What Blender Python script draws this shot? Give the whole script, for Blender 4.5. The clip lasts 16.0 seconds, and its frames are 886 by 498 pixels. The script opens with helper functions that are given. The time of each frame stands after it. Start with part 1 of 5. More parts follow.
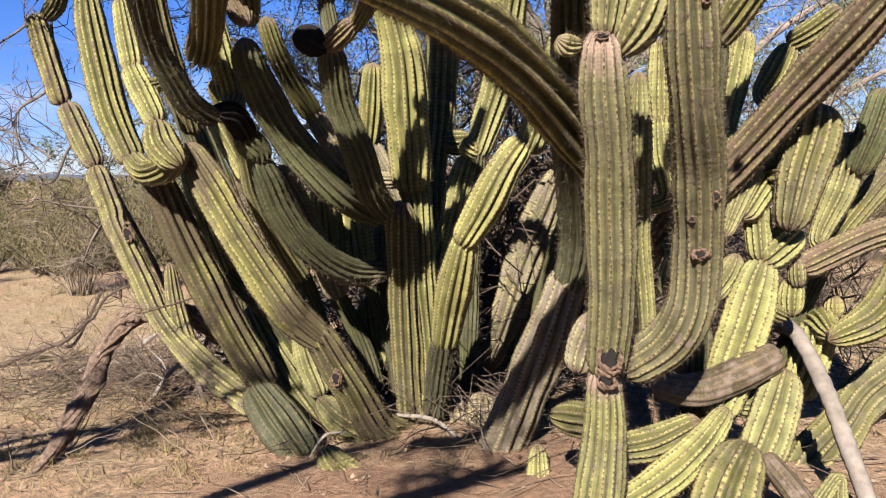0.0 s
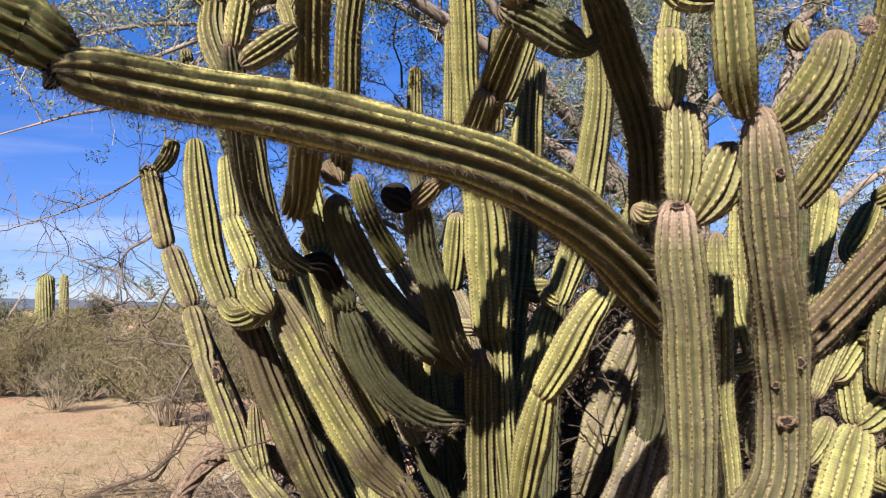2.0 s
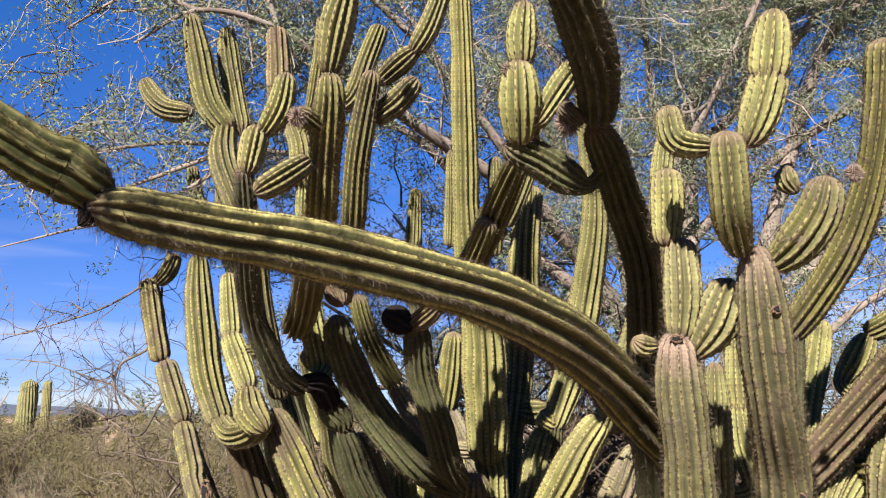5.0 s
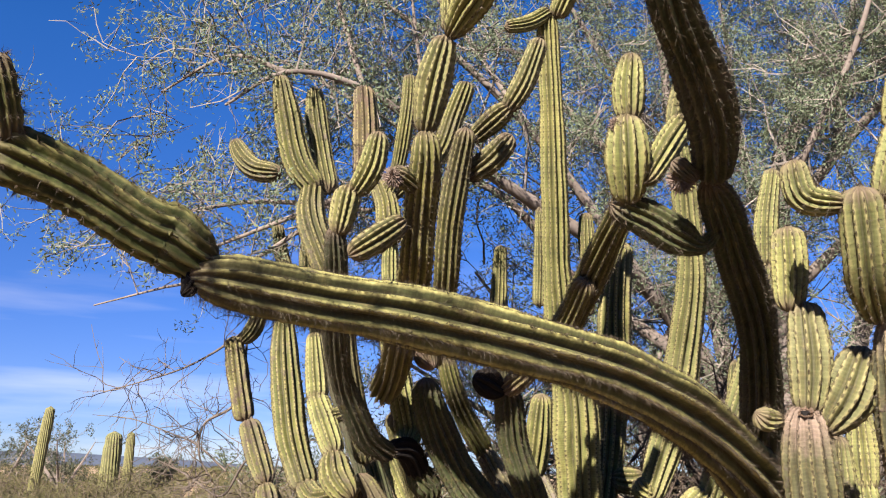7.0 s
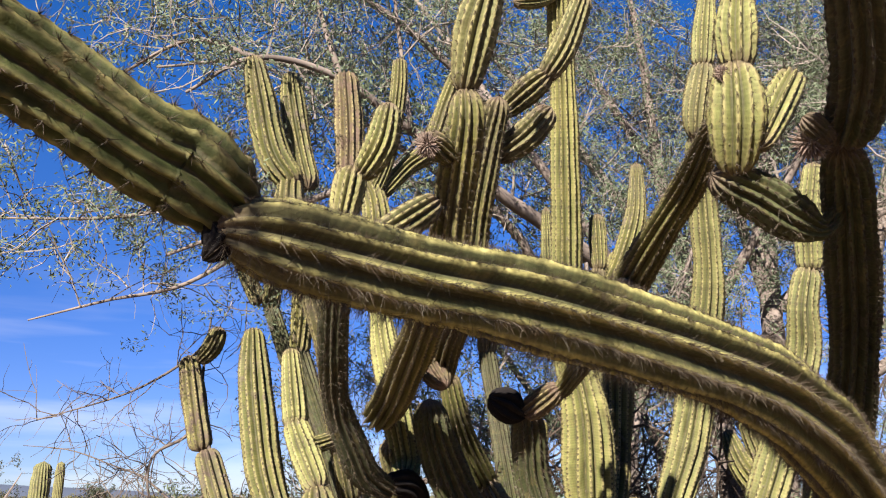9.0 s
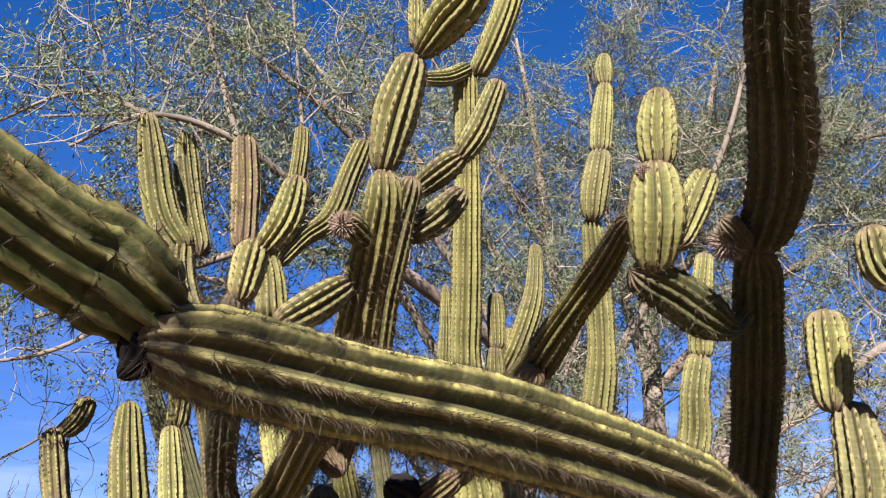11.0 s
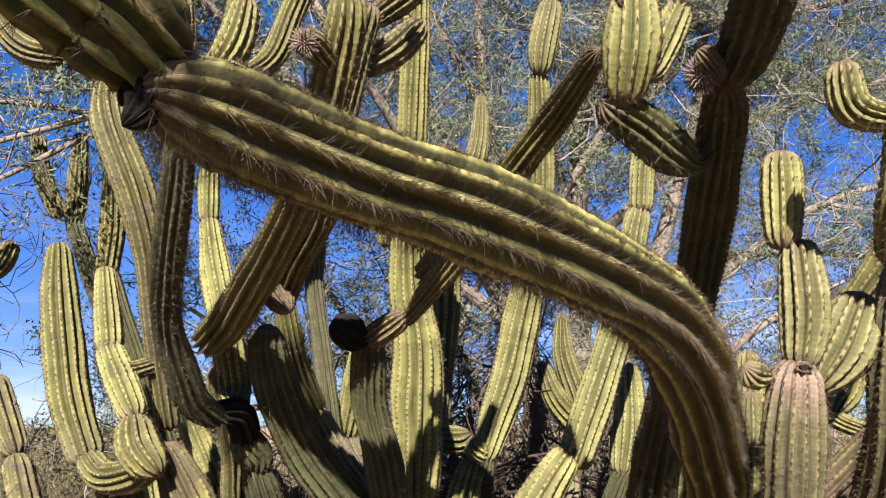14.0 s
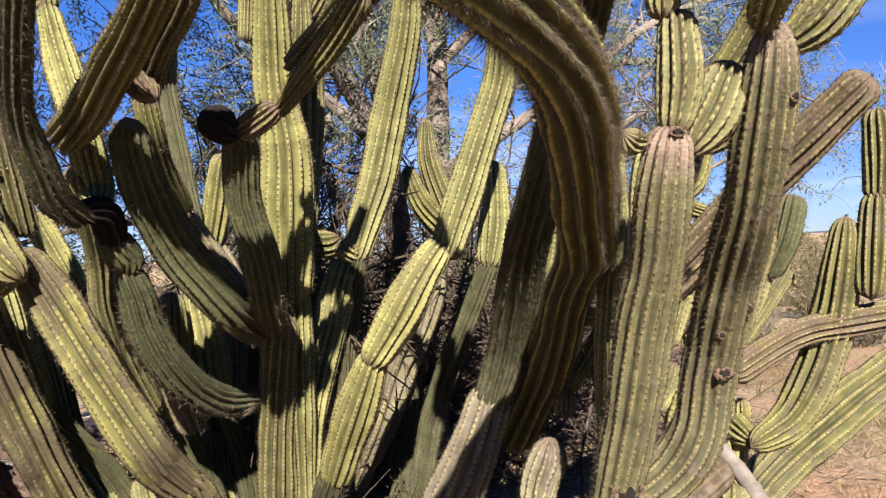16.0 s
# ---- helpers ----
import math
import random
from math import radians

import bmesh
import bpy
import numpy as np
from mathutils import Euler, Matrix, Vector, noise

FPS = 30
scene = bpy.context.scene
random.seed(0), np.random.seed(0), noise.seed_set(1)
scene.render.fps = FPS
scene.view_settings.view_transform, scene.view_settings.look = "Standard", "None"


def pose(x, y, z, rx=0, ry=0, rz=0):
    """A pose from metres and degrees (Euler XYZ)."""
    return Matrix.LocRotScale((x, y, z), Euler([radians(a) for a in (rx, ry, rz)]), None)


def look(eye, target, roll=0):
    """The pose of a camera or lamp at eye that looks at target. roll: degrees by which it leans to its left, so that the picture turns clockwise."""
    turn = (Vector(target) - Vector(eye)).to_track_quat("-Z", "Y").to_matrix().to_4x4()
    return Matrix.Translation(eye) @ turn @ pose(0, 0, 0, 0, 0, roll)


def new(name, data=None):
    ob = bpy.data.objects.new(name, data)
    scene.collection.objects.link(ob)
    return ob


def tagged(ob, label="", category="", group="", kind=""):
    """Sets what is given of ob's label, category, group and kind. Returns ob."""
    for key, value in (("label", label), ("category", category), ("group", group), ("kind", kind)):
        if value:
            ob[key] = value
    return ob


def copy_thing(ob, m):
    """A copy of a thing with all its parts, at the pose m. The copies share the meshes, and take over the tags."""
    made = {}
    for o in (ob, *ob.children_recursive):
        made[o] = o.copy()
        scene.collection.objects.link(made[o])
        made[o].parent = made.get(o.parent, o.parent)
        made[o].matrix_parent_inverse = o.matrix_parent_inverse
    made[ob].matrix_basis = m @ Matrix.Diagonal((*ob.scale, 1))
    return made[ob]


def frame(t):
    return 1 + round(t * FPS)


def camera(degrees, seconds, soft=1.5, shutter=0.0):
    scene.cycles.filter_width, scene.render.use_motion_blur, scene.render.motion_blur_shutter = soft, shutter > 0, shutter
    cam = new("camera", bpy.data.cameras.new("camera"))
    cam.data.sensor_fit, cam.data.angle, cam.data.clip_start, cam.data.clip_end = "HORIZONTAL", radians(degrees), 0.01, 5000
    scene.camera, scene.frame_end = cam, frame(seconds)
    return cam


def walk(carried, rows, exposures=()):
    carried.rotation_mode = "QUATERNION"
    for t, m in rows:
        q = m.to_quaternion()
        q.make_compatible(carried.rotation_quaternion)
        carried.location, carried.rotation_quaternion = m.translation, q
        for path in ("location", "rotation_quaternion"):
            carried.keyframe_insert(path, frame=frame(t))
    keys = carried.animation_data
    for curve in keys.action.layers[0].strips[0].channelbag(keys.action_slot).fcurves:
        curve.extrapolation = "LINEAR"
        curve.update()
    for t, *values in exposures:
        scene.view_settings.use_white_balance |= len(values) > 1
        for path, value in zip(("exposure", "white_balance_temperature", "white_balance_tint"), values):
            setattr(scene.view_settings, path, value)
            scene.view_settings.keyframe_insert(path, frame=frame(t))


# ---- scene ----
cam = camera(56.3, 16.0, 1.1)
METRES, EYE, TILT, LEAN, TURN = 1.7, 1.6, -5.8, 2.2, 0.0
ROWS = [
    (0.0, 0.0, 0.0, 0.0, 0.0, 0.0, -0.0),
    (0.5, 0.0148, -0.0107, 0.0113, 1.36, 1.89, 0.17),
    (1.0, 0.016, -0.0236, 0.023, 3.33, 4.55, -0.52),
    (1.5, 0.0135, -0.0355, 0.0361, 4.96, 7.26, -1.22),
    (2.0, 0.0117, -0.0377, 0.0429, 5.64, 9.2, -1.67),
    (2.5, 0.0117, -0.0445, 0.0487, 5.7, 10.38, -1.92),
    (3.0, 0.0119, -0.0602, 0.0559, 5.23, 12.01, -2.18),
    (3.5, 0.0065, -0.0621, 0.0612, 4.67, 13.68, -2.46),
    (6.0, -0.0128, -0.0862, 0.0705, 5.27, 18.98, -3.11),
    (6.5, -0.0193, -0.0759, 0.0905, 7.89, 20.05, -3.37),
    (7.0, -0.0649, -0.0233, 0.0977, 9.66, 20.4, -4.17),
    (7.5, -0.1527, 0.0579, 0.1126, 9.1, 20.24, -3.09),
    (8.0, -0.2334, 0.0897, 0.1103, 6.67, 19.69, -2.4),
    (8.5, -0.257, 0.1603, 0.115, 6.1, 20.28, -2.55),
    (9.0, -0.2705, 0.2584, 0.1445, 5.83, 22.27, -2.92),
    (9.5, -0.2945, 0.276, 0.1547, 3.23, 24.58, -2.6),
    (10.0, -0.3277, 0.2875, 0.1626, -1.16, 25.75, -1.45),
    (12.5, -0.3002, 0.2865, 0.2209, -3.42, 27.92, -1.65),
    (13.0, -0.3227, 0.2811, 0.194, -4.79, 25.83, -1.66),
    (13.5, -0.3541, 0.3028, 0.1676, -6.45, 22.26, -1.24),
    (14.0, -0.3692, 0.3361, 0.1462, -7.98, 18.16, -1.18),
    (14.5, -0.3846, 0.3433, 0.1254, -9.71, 14.57, -0.94),
    (15.0, -0.4074, 0.3495, 0.1007, -13.08, 10.89, -0.25),
    (15.5, -0.4198, 0.3649, 0.0831, -16.36, 8.17, 1.1),
    (16.0, -0.424, 0.3694, 0.0712, -17.88, 6.17, 2.22),
]
walk(cam, [(t, pose(0, 0, EYE, TILT, LEAN, TURN) @ pose(METRES * x, METRES * y, METRES * z, 90 + pitch, roll, yaw)) for t, x, y, z, yaw, pitch, roll in ROWS],
     [(0.0, 2.18, 6500, 16), (16.0, 2.18, 6500, 16)])

# ---- light ----
SUN_FROM = Vector((-0.225, -0.974, 0.0)).normalized()
SUN_UP = 32.0
world = bpy.data.worlds.new("sky")
scene.world = world
world.use_nodes = True
wn = world.node_tree.nodes
sky = wn.new("ShaderNodeTexSky")
sky.sky_type, sky.sun_disc = "NISHITA", False
sky.sun_elevation = radians(SUN_UP)
sky.sun_rotation = math.atan2(SUN_FROM.x, SUN_FROM.y)
sky.altitude, sky.air_density, sky.dust_density, sky.ozone_density = 1500, 0.95, 0.0, 3.5
wn["Background"].inputs["Strength"].default_value = 0.0325
vivid = wn.new("ShaderNodeHueSaturation")
vivid.inputs["Hue"].default_value = 0.502
vivid.inputs["Saturation"].default_value = 1.32
world.node_tree.links.new(sky.outputs["Color"], vivid.inputs["Color"])
# clear, dry air: the sky stays blue down to the horizon
way = wn.new("ShaderNodeTexCoord")
split = wn.new("ShaderNodeSeparateXYZ")
clear = wn.new("ShaderNodeValToRGB")
clear.color_ramp.elements[0].position, clear.color_ramp.elements[0].color = 0.0, (0.43, 0.53, 0.80, 1)
clear.color_ramp.elements[1].position, clear.color_ramp.elements[1].color = 0.45, (1.75, 1.05, 1.22, 1)
tint = wn.new("ShaderNodeMix")
tint.data_type, tint.blend_type = "RGBA", "MULTIPLY"
tint.inputs[0].default_value = 1.0
world.node_tree.links.new(way.outputs["Generated"], split.inputs[0])
world.node_tree.links.new(split.outputs["Z"], clear.inputs["Fac"])
world.node_tree.links.new(vivid.outputs["Color"], tint.inputs[6])
world.node_tree.links.new(clear.outputs["Color"], tint.inputs[7])
# thin streaks of high cloud low in the sky
spread = wn.new("ShaderNodeMapping")
spread.inputs["Scale"].default_value = (1.6, 1.6, 16.0)
wisp = wn.new("ShaderNodeTexNoise")
wisp.inputs["Scale"].default_value, wisp.inputs["Detail"].default_value = 1.7, 6.0
wisp_cut = wn.new("ShaderNodeValToRGB")
wisp_cut.color_ramp.elements[0].position, wisp_cut.color_ramp.elements[1].position = 0.47, 0.72
low = wn.new("ShaderNodeMapRange")
low.inputs["From Min"].default_value, low.inputs["From Max"].default_value = 0.30, 0.10
cover = wn.new("ShaderNodeMath")
cover.operation = "MULTIPLY"
cloud = wn.new("ShaderNodeHueSaturation")
cloud.inputs["Saturation"].default_value, cloud.inputs["Value"].default_value = 0.66, 1.12
world.node_tree.links.new(way.outputs["Generated"], spread.inputs["Vector"])
world.node_tree.links.new(spread.outputs["Vector"], wisp.inputs["Vector"])
world.node_tree.links.new(wisp.outputs["Fac"], wisp_cut.inputs["Fac"])
world.node_tree.links.new(split.outputs["Z"], low.inputs["Value"])
world.node_tree.links.new(wisp_cut.outputs["Color"], cover.inputs[0])
world.node_tree.links.new(low.outputs["Result"], cover.inputs[1])
world.node_tree.links.new(cover.outputs[0], cloud.inputs["Fac"])
world.node_tree.links.new(tint.outputs[2], cloud.inputs["Color"])
world.node_tree.links.new(cloud.outputs["Color"], wn["Background"].inputs["Color"])
sun_data = bpy.data.lights.new("sun", "SUN")
sun_data.energy, sun_data.angle, sun_data.color = 5.0, radians(0.53), (1.0, 0.95, 0.835)
sun = new("sun", sun_data)
sun.matrix_world = look((0, 0, 20), Vector((0, 0, 20)) - (SUN_FROM * math.cos(radians(SUN_UP)) + Vector((0, 0, math.sin(radians(SUN_UP))))))

# ---- materials ----
def material(name, rough=0.7):
    m = bpy.data.materials.new(name)
    m.use_nodes = True
    nt = m.node_tree
    b = nt.nodes["Principled BSDF"]
    b.inputs["Roughness"].default_value = rough
    b.inputs["Specular IOR Level"].default_value = 0.12
    return m, nt, b


def node(nt, kind, **values):
    n = nt.nodes.new("ShaderNode" + kind)
    for key, v in values.items():
        if key in n.inputs:
            n.inputs[key].default_value = v
        elif key == "operation":
            n.operation = v
        elif key == "data_type":
            n.data_type = v
        elif key == "blend_type":
            n.blend_type = v
        elif key == "uv_map":
            n.uv_map = v
    return n


def noise_at(nt, scale, detail=4, rough=0.6, coord="Object"):
    tc = node(nt, "TexCoord")
    n = node(nt, "TexNoise", Scale=scale, Detail=detail, Roughness=rough)
    nt.links.new(tc.outputs[coord], n.inputs["Vector"])
    return n.outputs["Fac"]


def ramp(nt, fac, stops):
    r = node(nt, "ValToRGB")
    e = r.color_ramp.elements
    while len(e) < len(stops):
        e.new(0.5)
    for el, (p, c) in zip(e, stops):
        el.position, el.color = p, (*c, 1) if len(c) == 3 else c
    nt.links.new(fac, r.inputs["Fac"])
    return r.outputs["Color"]


def mix(nt, fac, a, b, kind="MIX"):
    m = node(nt, "Mix", data_type="RGBA", blend_type=kind)
    for sock, v in ((m.inputs[0], fac), (m.inputs[6], a), (m.inputs[7], b)):
        if hasattr(v, "is_output"):
            nt.links.new(v, sock)
        else:
            sock.default_value = v if isinstance(v, (int, float)) else (*v, 1)
    return m.outputs[2]


def math_node(nt, op, a, b=0.0, c=0.0):
    m = node(nt, "Math", operation=op)
    for sock, v in zip(m.inputs, (a, b, c)):
        if hasattr(v, "is_output"):
            nt.links.new(v, sock)
        else:
            sock.default_value = v
    return m.outputs[0]


def bump(nt, b, height, strength, distance):
    n = node(nt, "Bump", Strength=strength, Distance=distance)
    nt.links.new(height, n.inputs["Height"])
    nt.links.new(n.outputs["Normal"], b.inputs["Normal"])


def cactus_skin(name, young, old, scar, wear, wool=0.0, dots=0.8, pale_crest=0.55, crest_colour=(0.275, 0.232, 0.105), end_colour=(0.20, 0.145, 0.115), end_reach=0.14, cork=0.0, furrow=0.33):
    """Ribbed skin: u counts the ribs (crest at whole numbers), v the spine cushions along the stem; the second map runs from end to end in metres."""
    m, nt, b = material(name, 0.68)
    b.inputs["Specular IOR Level"].default_value = 0.12
    uv = node(nt, "UVMap", uv_map="UVMap")
    sep = node(nt, "SeparateXYZ")
    nt.links.new(uv.outputs["UV"], sep.inputs[0])
    u, v = sep.outputs[0], sep.outputs[1]
    ends = node(nt, "UVMap", uv_map="ends")
    sep2 = node(nt, "SeparateXYZ")
    nt.links.new(ends.outputs["UV"], sep2.inputs[0])
    off = math_node(nt, "ABSOLUTE", math_node(nt, "SUBTRACT", math_node(nt, "FRACT", math_node(nt, "ADD", u, 0.5)), 0.5))
    along = math_node(nt, "ABSOLUTE", math_node(nt, "SUBTRACT", math_node(nt, "FRACT", v), 0.5))
    big = noise_at(nt, 7.0, 3)
    fine = noise_at(nt, 90.0, 4)
    blotch = noise_at(nt, 28.0, 5, 0.7)
    colour = mix(nt, ramp(nt, big, [(0.35, (0, 0, 0)), (0.65, (1, 1, 1))]), young, old)
    info = node(nt, "ObjectInfo")
    tone = ramp(nt, info.outputs["Random"], [(0.0, (0.67, 0.68, 0.75)), (0.5, (0.83, 0.90, 0.78)), (1.0, (1.01, 1.02, 0.86))])
    colour = mix(nt, 1.0, colour, tone, "MULTIPLY")
    # paler, drier crest of each rib, brightened further like a highlight; greener flanks
    crest = ramp(nt, math_node(nt, "ADD", off, math_node(nt, "MULTIPLY", math_node(nt, "SUBTRACT", blotch, 0.5), 0.25)), [(0.04, (1, 1, 1)), (0.20, (0, 0, 0))])
    colour = mix(nt, math_node(nt, "MULTIPLY", crest, pale_crest), colour, crest_colour)
    # shade painted into the grooves between the ribs
    groove_shade = ramp(nt, math_node(nt, "ADD", off, math_node(nt, "MULTIPLY", math_node(nt, "SUBTRACT", big, 0.5), 0.2)), [(furrow, (0, 0, 0)), (furrow + 0.11, (1, 1, 1))])
    colour = mix(nt, math_node(nt, "MULTIPLY", groove_shade, 0.8), colour, (0.045, 0.042, 0.022))
    # yellowed and browned blotches
    colour = mix(nt, math_node(nt, "MULTIPLY", ramp(nt, blotch, [(0.52, (0, 0, 0)), (0.70, (1, 1, 1))]), 0.45), colour, (0.160, 0.120, 0.048))
    # greyed, weathered stretches
    aged = ramp(nt, noise_at(nt, 2.6, 5, 0.65), [(0.50, (0, 0, 0)), (0.68, (1, 1, 1))])
    colour = mix(nt, math_node(nt, "MULTIPLY", aged, 0.25 + 4 * max(wear, 0.0)), colour, (0.092, 0.080, 0.058))
    # woolly or browned end of old stems; on the arc also its joint's shadow
    if wool:
        crown = ramp(nt, math_node(nt, "ADD", sep2.outputs[1], math_node(nt, "MULTIPLY", math_node(nt, "SUBTRACT", blotch, 0.5), 0.16)), [(0.36 * end_reach, (1, 1, 1)), (end_reach, (0, 0, 0))])
        colour = mix(nt, math_node(nt, "MULTIPLY", crown, wool), colour, end_colour)
    # yearly bands along the stem
    year = node(nt, "TexNoise", Scale=1.0, Detail=3, Roughness=0.7)
    year.noise_dimensions = "1D"
    nt.links.new(math_node(nt, "ADD", math_node(nt, "MULTIPLY", sep2.outputs[1], 15.0), math_node(nt, "MULTIPLY", info.outputs["Random"], 50.0)), year.inputs["W"])
    colour = mix(nt, 1.0, colour, ramp(nt, year.outputs["Fac"], [(0.30, (0.84, 0.83, 0.84)), (0.70, (1.10, 1.10, 1.06))]), "MULTIPLY")
    # rain-washed streaks that run with the ribs
    lay = node(nt, "CombineXYZ")
    nt.links.new(math_node(nt, "MULTIPLY", u, 1.7), lay.inputs[0])
    nt.links.new(math_node(nt, "MULTIPLY", sep2.outputs[1], 4.5), lay.inputs[1])
    nt.links.new(math_node(nt, "MULTIPLY", info.outputs["Random"], 40.0), lay.inputs[2])
    wash = node(nt, "TexNoise", Scale=1.0, Detail=6, Roughness=0.72)
    nt.links.new(lay.outputs[0], wash.inputs["Vector"])
    colour = mix(nt, 1.0, colour, ramp(nt, wash.outputs["Fac"], [(0.32, (0.56, 0.53, 0.52)), (0.48, (0.98, 0.98, 0.98)), (0.70, (1.16, 1.13, 1.16))]), "MULTIPLY")
    # brown bark that has grown over the flanks of old stems
    if cork:
        bark = ramp(nt, math_node(nt, "ADD", noise_at(nt, 2.4, 7, 0.7), math_node(nt, "MULTIPLY", math_node(nt, "SUBTRACT", wash.outputs["Fac"], 0.5), 0.5)), [(0.58 - cork, (0, 0, 0)), (0.66 - cork, (1, 1, 1))])
        colour = mix(nt, math_node(nt, "MULTIPLY", bark, 0.88), colour, mix(nt, fine, (0.022, 0.018, 0.011), (0.082, 0.062, 0.038)))
    # transverse growth lines
    rings = ramp(nt, math_node(nt, "SINE", math_node(nt, "MULTIPLY", v, 12.566)), [(0.0, (0.86, 0.86, 0.86)), (1.0, (1, 1, 1))])
    colour = mix(nt, 1.0, colour, rings, "MULTIPLY")
    # corky scars
    scars = ramp(nt, noise_at(nt, 16.0, 6, 0.7), [(0.60 - wear, (0, 0, 0)), (0.70 - wear * 0.8, (1, 1, 1))])
    colour = mix(nt, math_node(nt, "MULTIPLY", scars, 0.85), colour, scar)
    # corky, woolly collar where two lengths join
    edge = math_node(nt, "ADD", sep2.outputs[0], math_node(nt, "MULTIPLY", math_node(nt, "SUBTRACT", blotch, 0.5), 0.10))
    collar = ramp(nt, edge, [(0.005, (1, 1, 1)), (0.05, (0, 0, 0))])
    colour = mix(nt, math_node(nt, "MULTIPLY", collar, 0.8), colour, (0.085, 0.058, 0.042))
    specks = ramp(nt, noise_at(nt, 140.0, 2), [(0.64, (0, 0, 0)), (0.70, (1, 1, 1))])
    colour = mix(nt, math_node(nt, "MULTIPLY", specks, 0.6), colour, (0.045, 0.034, 0.02))
    # dark spine cushions along each crest
    spot = math_node(nt, "ADD", math_node(nt, "POWER", math_node(nt, "MULTIPLY", off, 8.5), 2.0), math_node(nt, "POWER", math_node(nt, "MULTIPLY", along, 3.6), 2.0))
    dot = ramp(nt, spot, [(0.55, (1, 1, 1)), (1.0, (0, 0, 0))])
    patchy = ramp(nt, blotch, [(0.34, (0.4, 0.4, 0.4)), (0.58, (1, 1, 1))])
    colour = mix(nt, math_node(nt, "MULTIPLY", math_node(nt, "MULTIPLY", dot, patchy), dots), colour, (0.022, 0.015, 0.010))
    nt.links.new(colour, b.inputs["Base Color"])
    bump(nt, b, math_node(nt, "ADD", math_node(nt, "ADD", fine, math_node(nt, "MULTIPLY", scars, 1.5)), math_node(nt, "MULTIPLY", blotch, 1.2)), 0.5, 0.0032)
    return m


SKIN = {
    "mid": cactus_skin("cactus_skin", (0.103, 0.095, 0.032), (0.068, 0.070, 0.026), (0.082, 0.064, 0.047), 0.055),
    # yellower skin of shoots, brightened further for stems that stand in the sun
    "lit": cactus_skin("young_sunlit_cactus_skin", (0.174, 0.161, 0.066), (0.130, 0.132, 0.053), (0.145, 0.115, 0.090), -0.03),
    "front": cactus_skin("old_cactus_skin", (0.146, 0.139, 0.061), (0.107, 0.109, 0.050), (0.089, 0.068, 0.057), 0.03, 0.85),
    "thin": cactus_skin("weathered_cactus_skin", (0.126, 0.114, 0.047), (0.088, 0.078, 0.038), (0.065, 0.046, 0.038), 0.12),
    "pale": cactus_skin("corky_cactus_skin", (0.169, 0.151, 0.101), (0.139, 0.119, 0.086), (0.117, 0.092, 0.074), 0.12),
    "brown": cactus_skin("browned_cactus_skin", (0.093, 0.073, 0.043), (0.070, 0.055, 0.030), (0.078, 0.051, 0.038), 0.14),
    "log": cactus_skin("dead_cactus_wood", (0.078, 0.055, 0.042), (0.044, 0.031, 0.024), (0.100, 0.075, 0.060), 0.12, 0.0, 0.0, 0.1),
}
# dull old skin, darkened further to stand for stems in shade
SKIN["dark"] = cactus_skin("old_shaded_cactus_skin", (0.054, 0.059, 0.028), (0.038, 0.043, 0.022), (0.046, 0.039, 0.029), 0.05, 0.0, 0.8, 0.3, (0.100, 0.092, 0.055))
# arc: dark flanks, bright crests and dark end hold painted light and shade
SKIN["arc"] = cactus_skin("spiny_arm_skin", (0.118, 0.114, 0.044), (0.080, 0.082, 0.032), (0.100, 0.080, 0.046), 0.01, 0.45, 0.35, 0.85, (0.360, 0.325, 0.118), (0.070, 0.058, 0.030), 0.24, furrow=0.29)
# armtip: green skin darkened to match the arm's shaded lower half
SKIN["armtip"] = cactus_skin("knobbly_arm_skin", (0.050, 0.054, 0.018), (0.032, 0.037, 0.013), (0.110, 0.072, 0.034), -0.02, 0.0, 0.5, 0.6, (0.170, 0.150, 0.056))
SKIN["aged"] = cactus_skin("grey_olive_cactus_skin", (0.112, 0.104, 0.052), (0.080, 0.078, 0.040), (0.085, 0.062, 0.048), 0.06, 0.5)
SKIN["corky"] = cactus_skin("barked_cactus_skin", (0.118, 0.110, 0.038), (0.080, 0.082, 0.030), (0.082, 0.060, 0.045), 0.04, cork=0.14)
SKIN["pole"] = SKIN["lit"]
SKIN["far"] = SKIN["front"]


def plain(name, a, b2, scale, rough=0.85, relief=0.3, depth=0.004):
    m, nt, b = material(name, rough)
    colour = mix(nt, ramp(nt, noise_at(nt, scale, 6, 0.65), [(0.3, (0, 0, 0)), (0.7, (1, 1, 1))]), a, b2)
    nt.links.new(colour, b.inputs["Base Color"])
    bump(nt, b, noise_at(nt, scale * 4, 5, 0.7), relief, depth)
    return m


SPINE_PALE = plain("pale_spine", (0.197, 0.163, 0.103), (0.117, 0.089, 0.052), 30, 0.6)
# brown lowered so the dense spine cover deepens the arms' shaded flanks
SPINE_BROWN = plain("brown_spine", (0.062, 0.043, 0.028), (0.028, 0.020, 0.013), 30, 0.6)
SPINE_GREY = plain("grey_spine", (0.103, 0.089, 0.066), (0.056, 0.047, 0.033), 30, 0.6)
BARK = plain("grey_bark", (0.175, 0.142, 0.122), (0.078, 0.062, 0.052), 5, 0.9, 0.4, 0.006)
DEADWOOD = plain("dead_wood", (0.120, 0.090, 0.068), (0.030, 0.021, 0.016), 45, 0.95, 1.0, 0.014)
TWIG = plain("dry_twig", (0.122, 0.094, 0.068), (0.061, 0.047, 0.033), 20)
TREETWIG = plain("grey_twig", (0.200, 0.172, 0.148), (0.078, 0.064, 0.054), 20)
SHRUBTWIG = plain("bare_twig", (0.115, 0.092, 0.075), (0.040, 0.031, 0.026), 8)
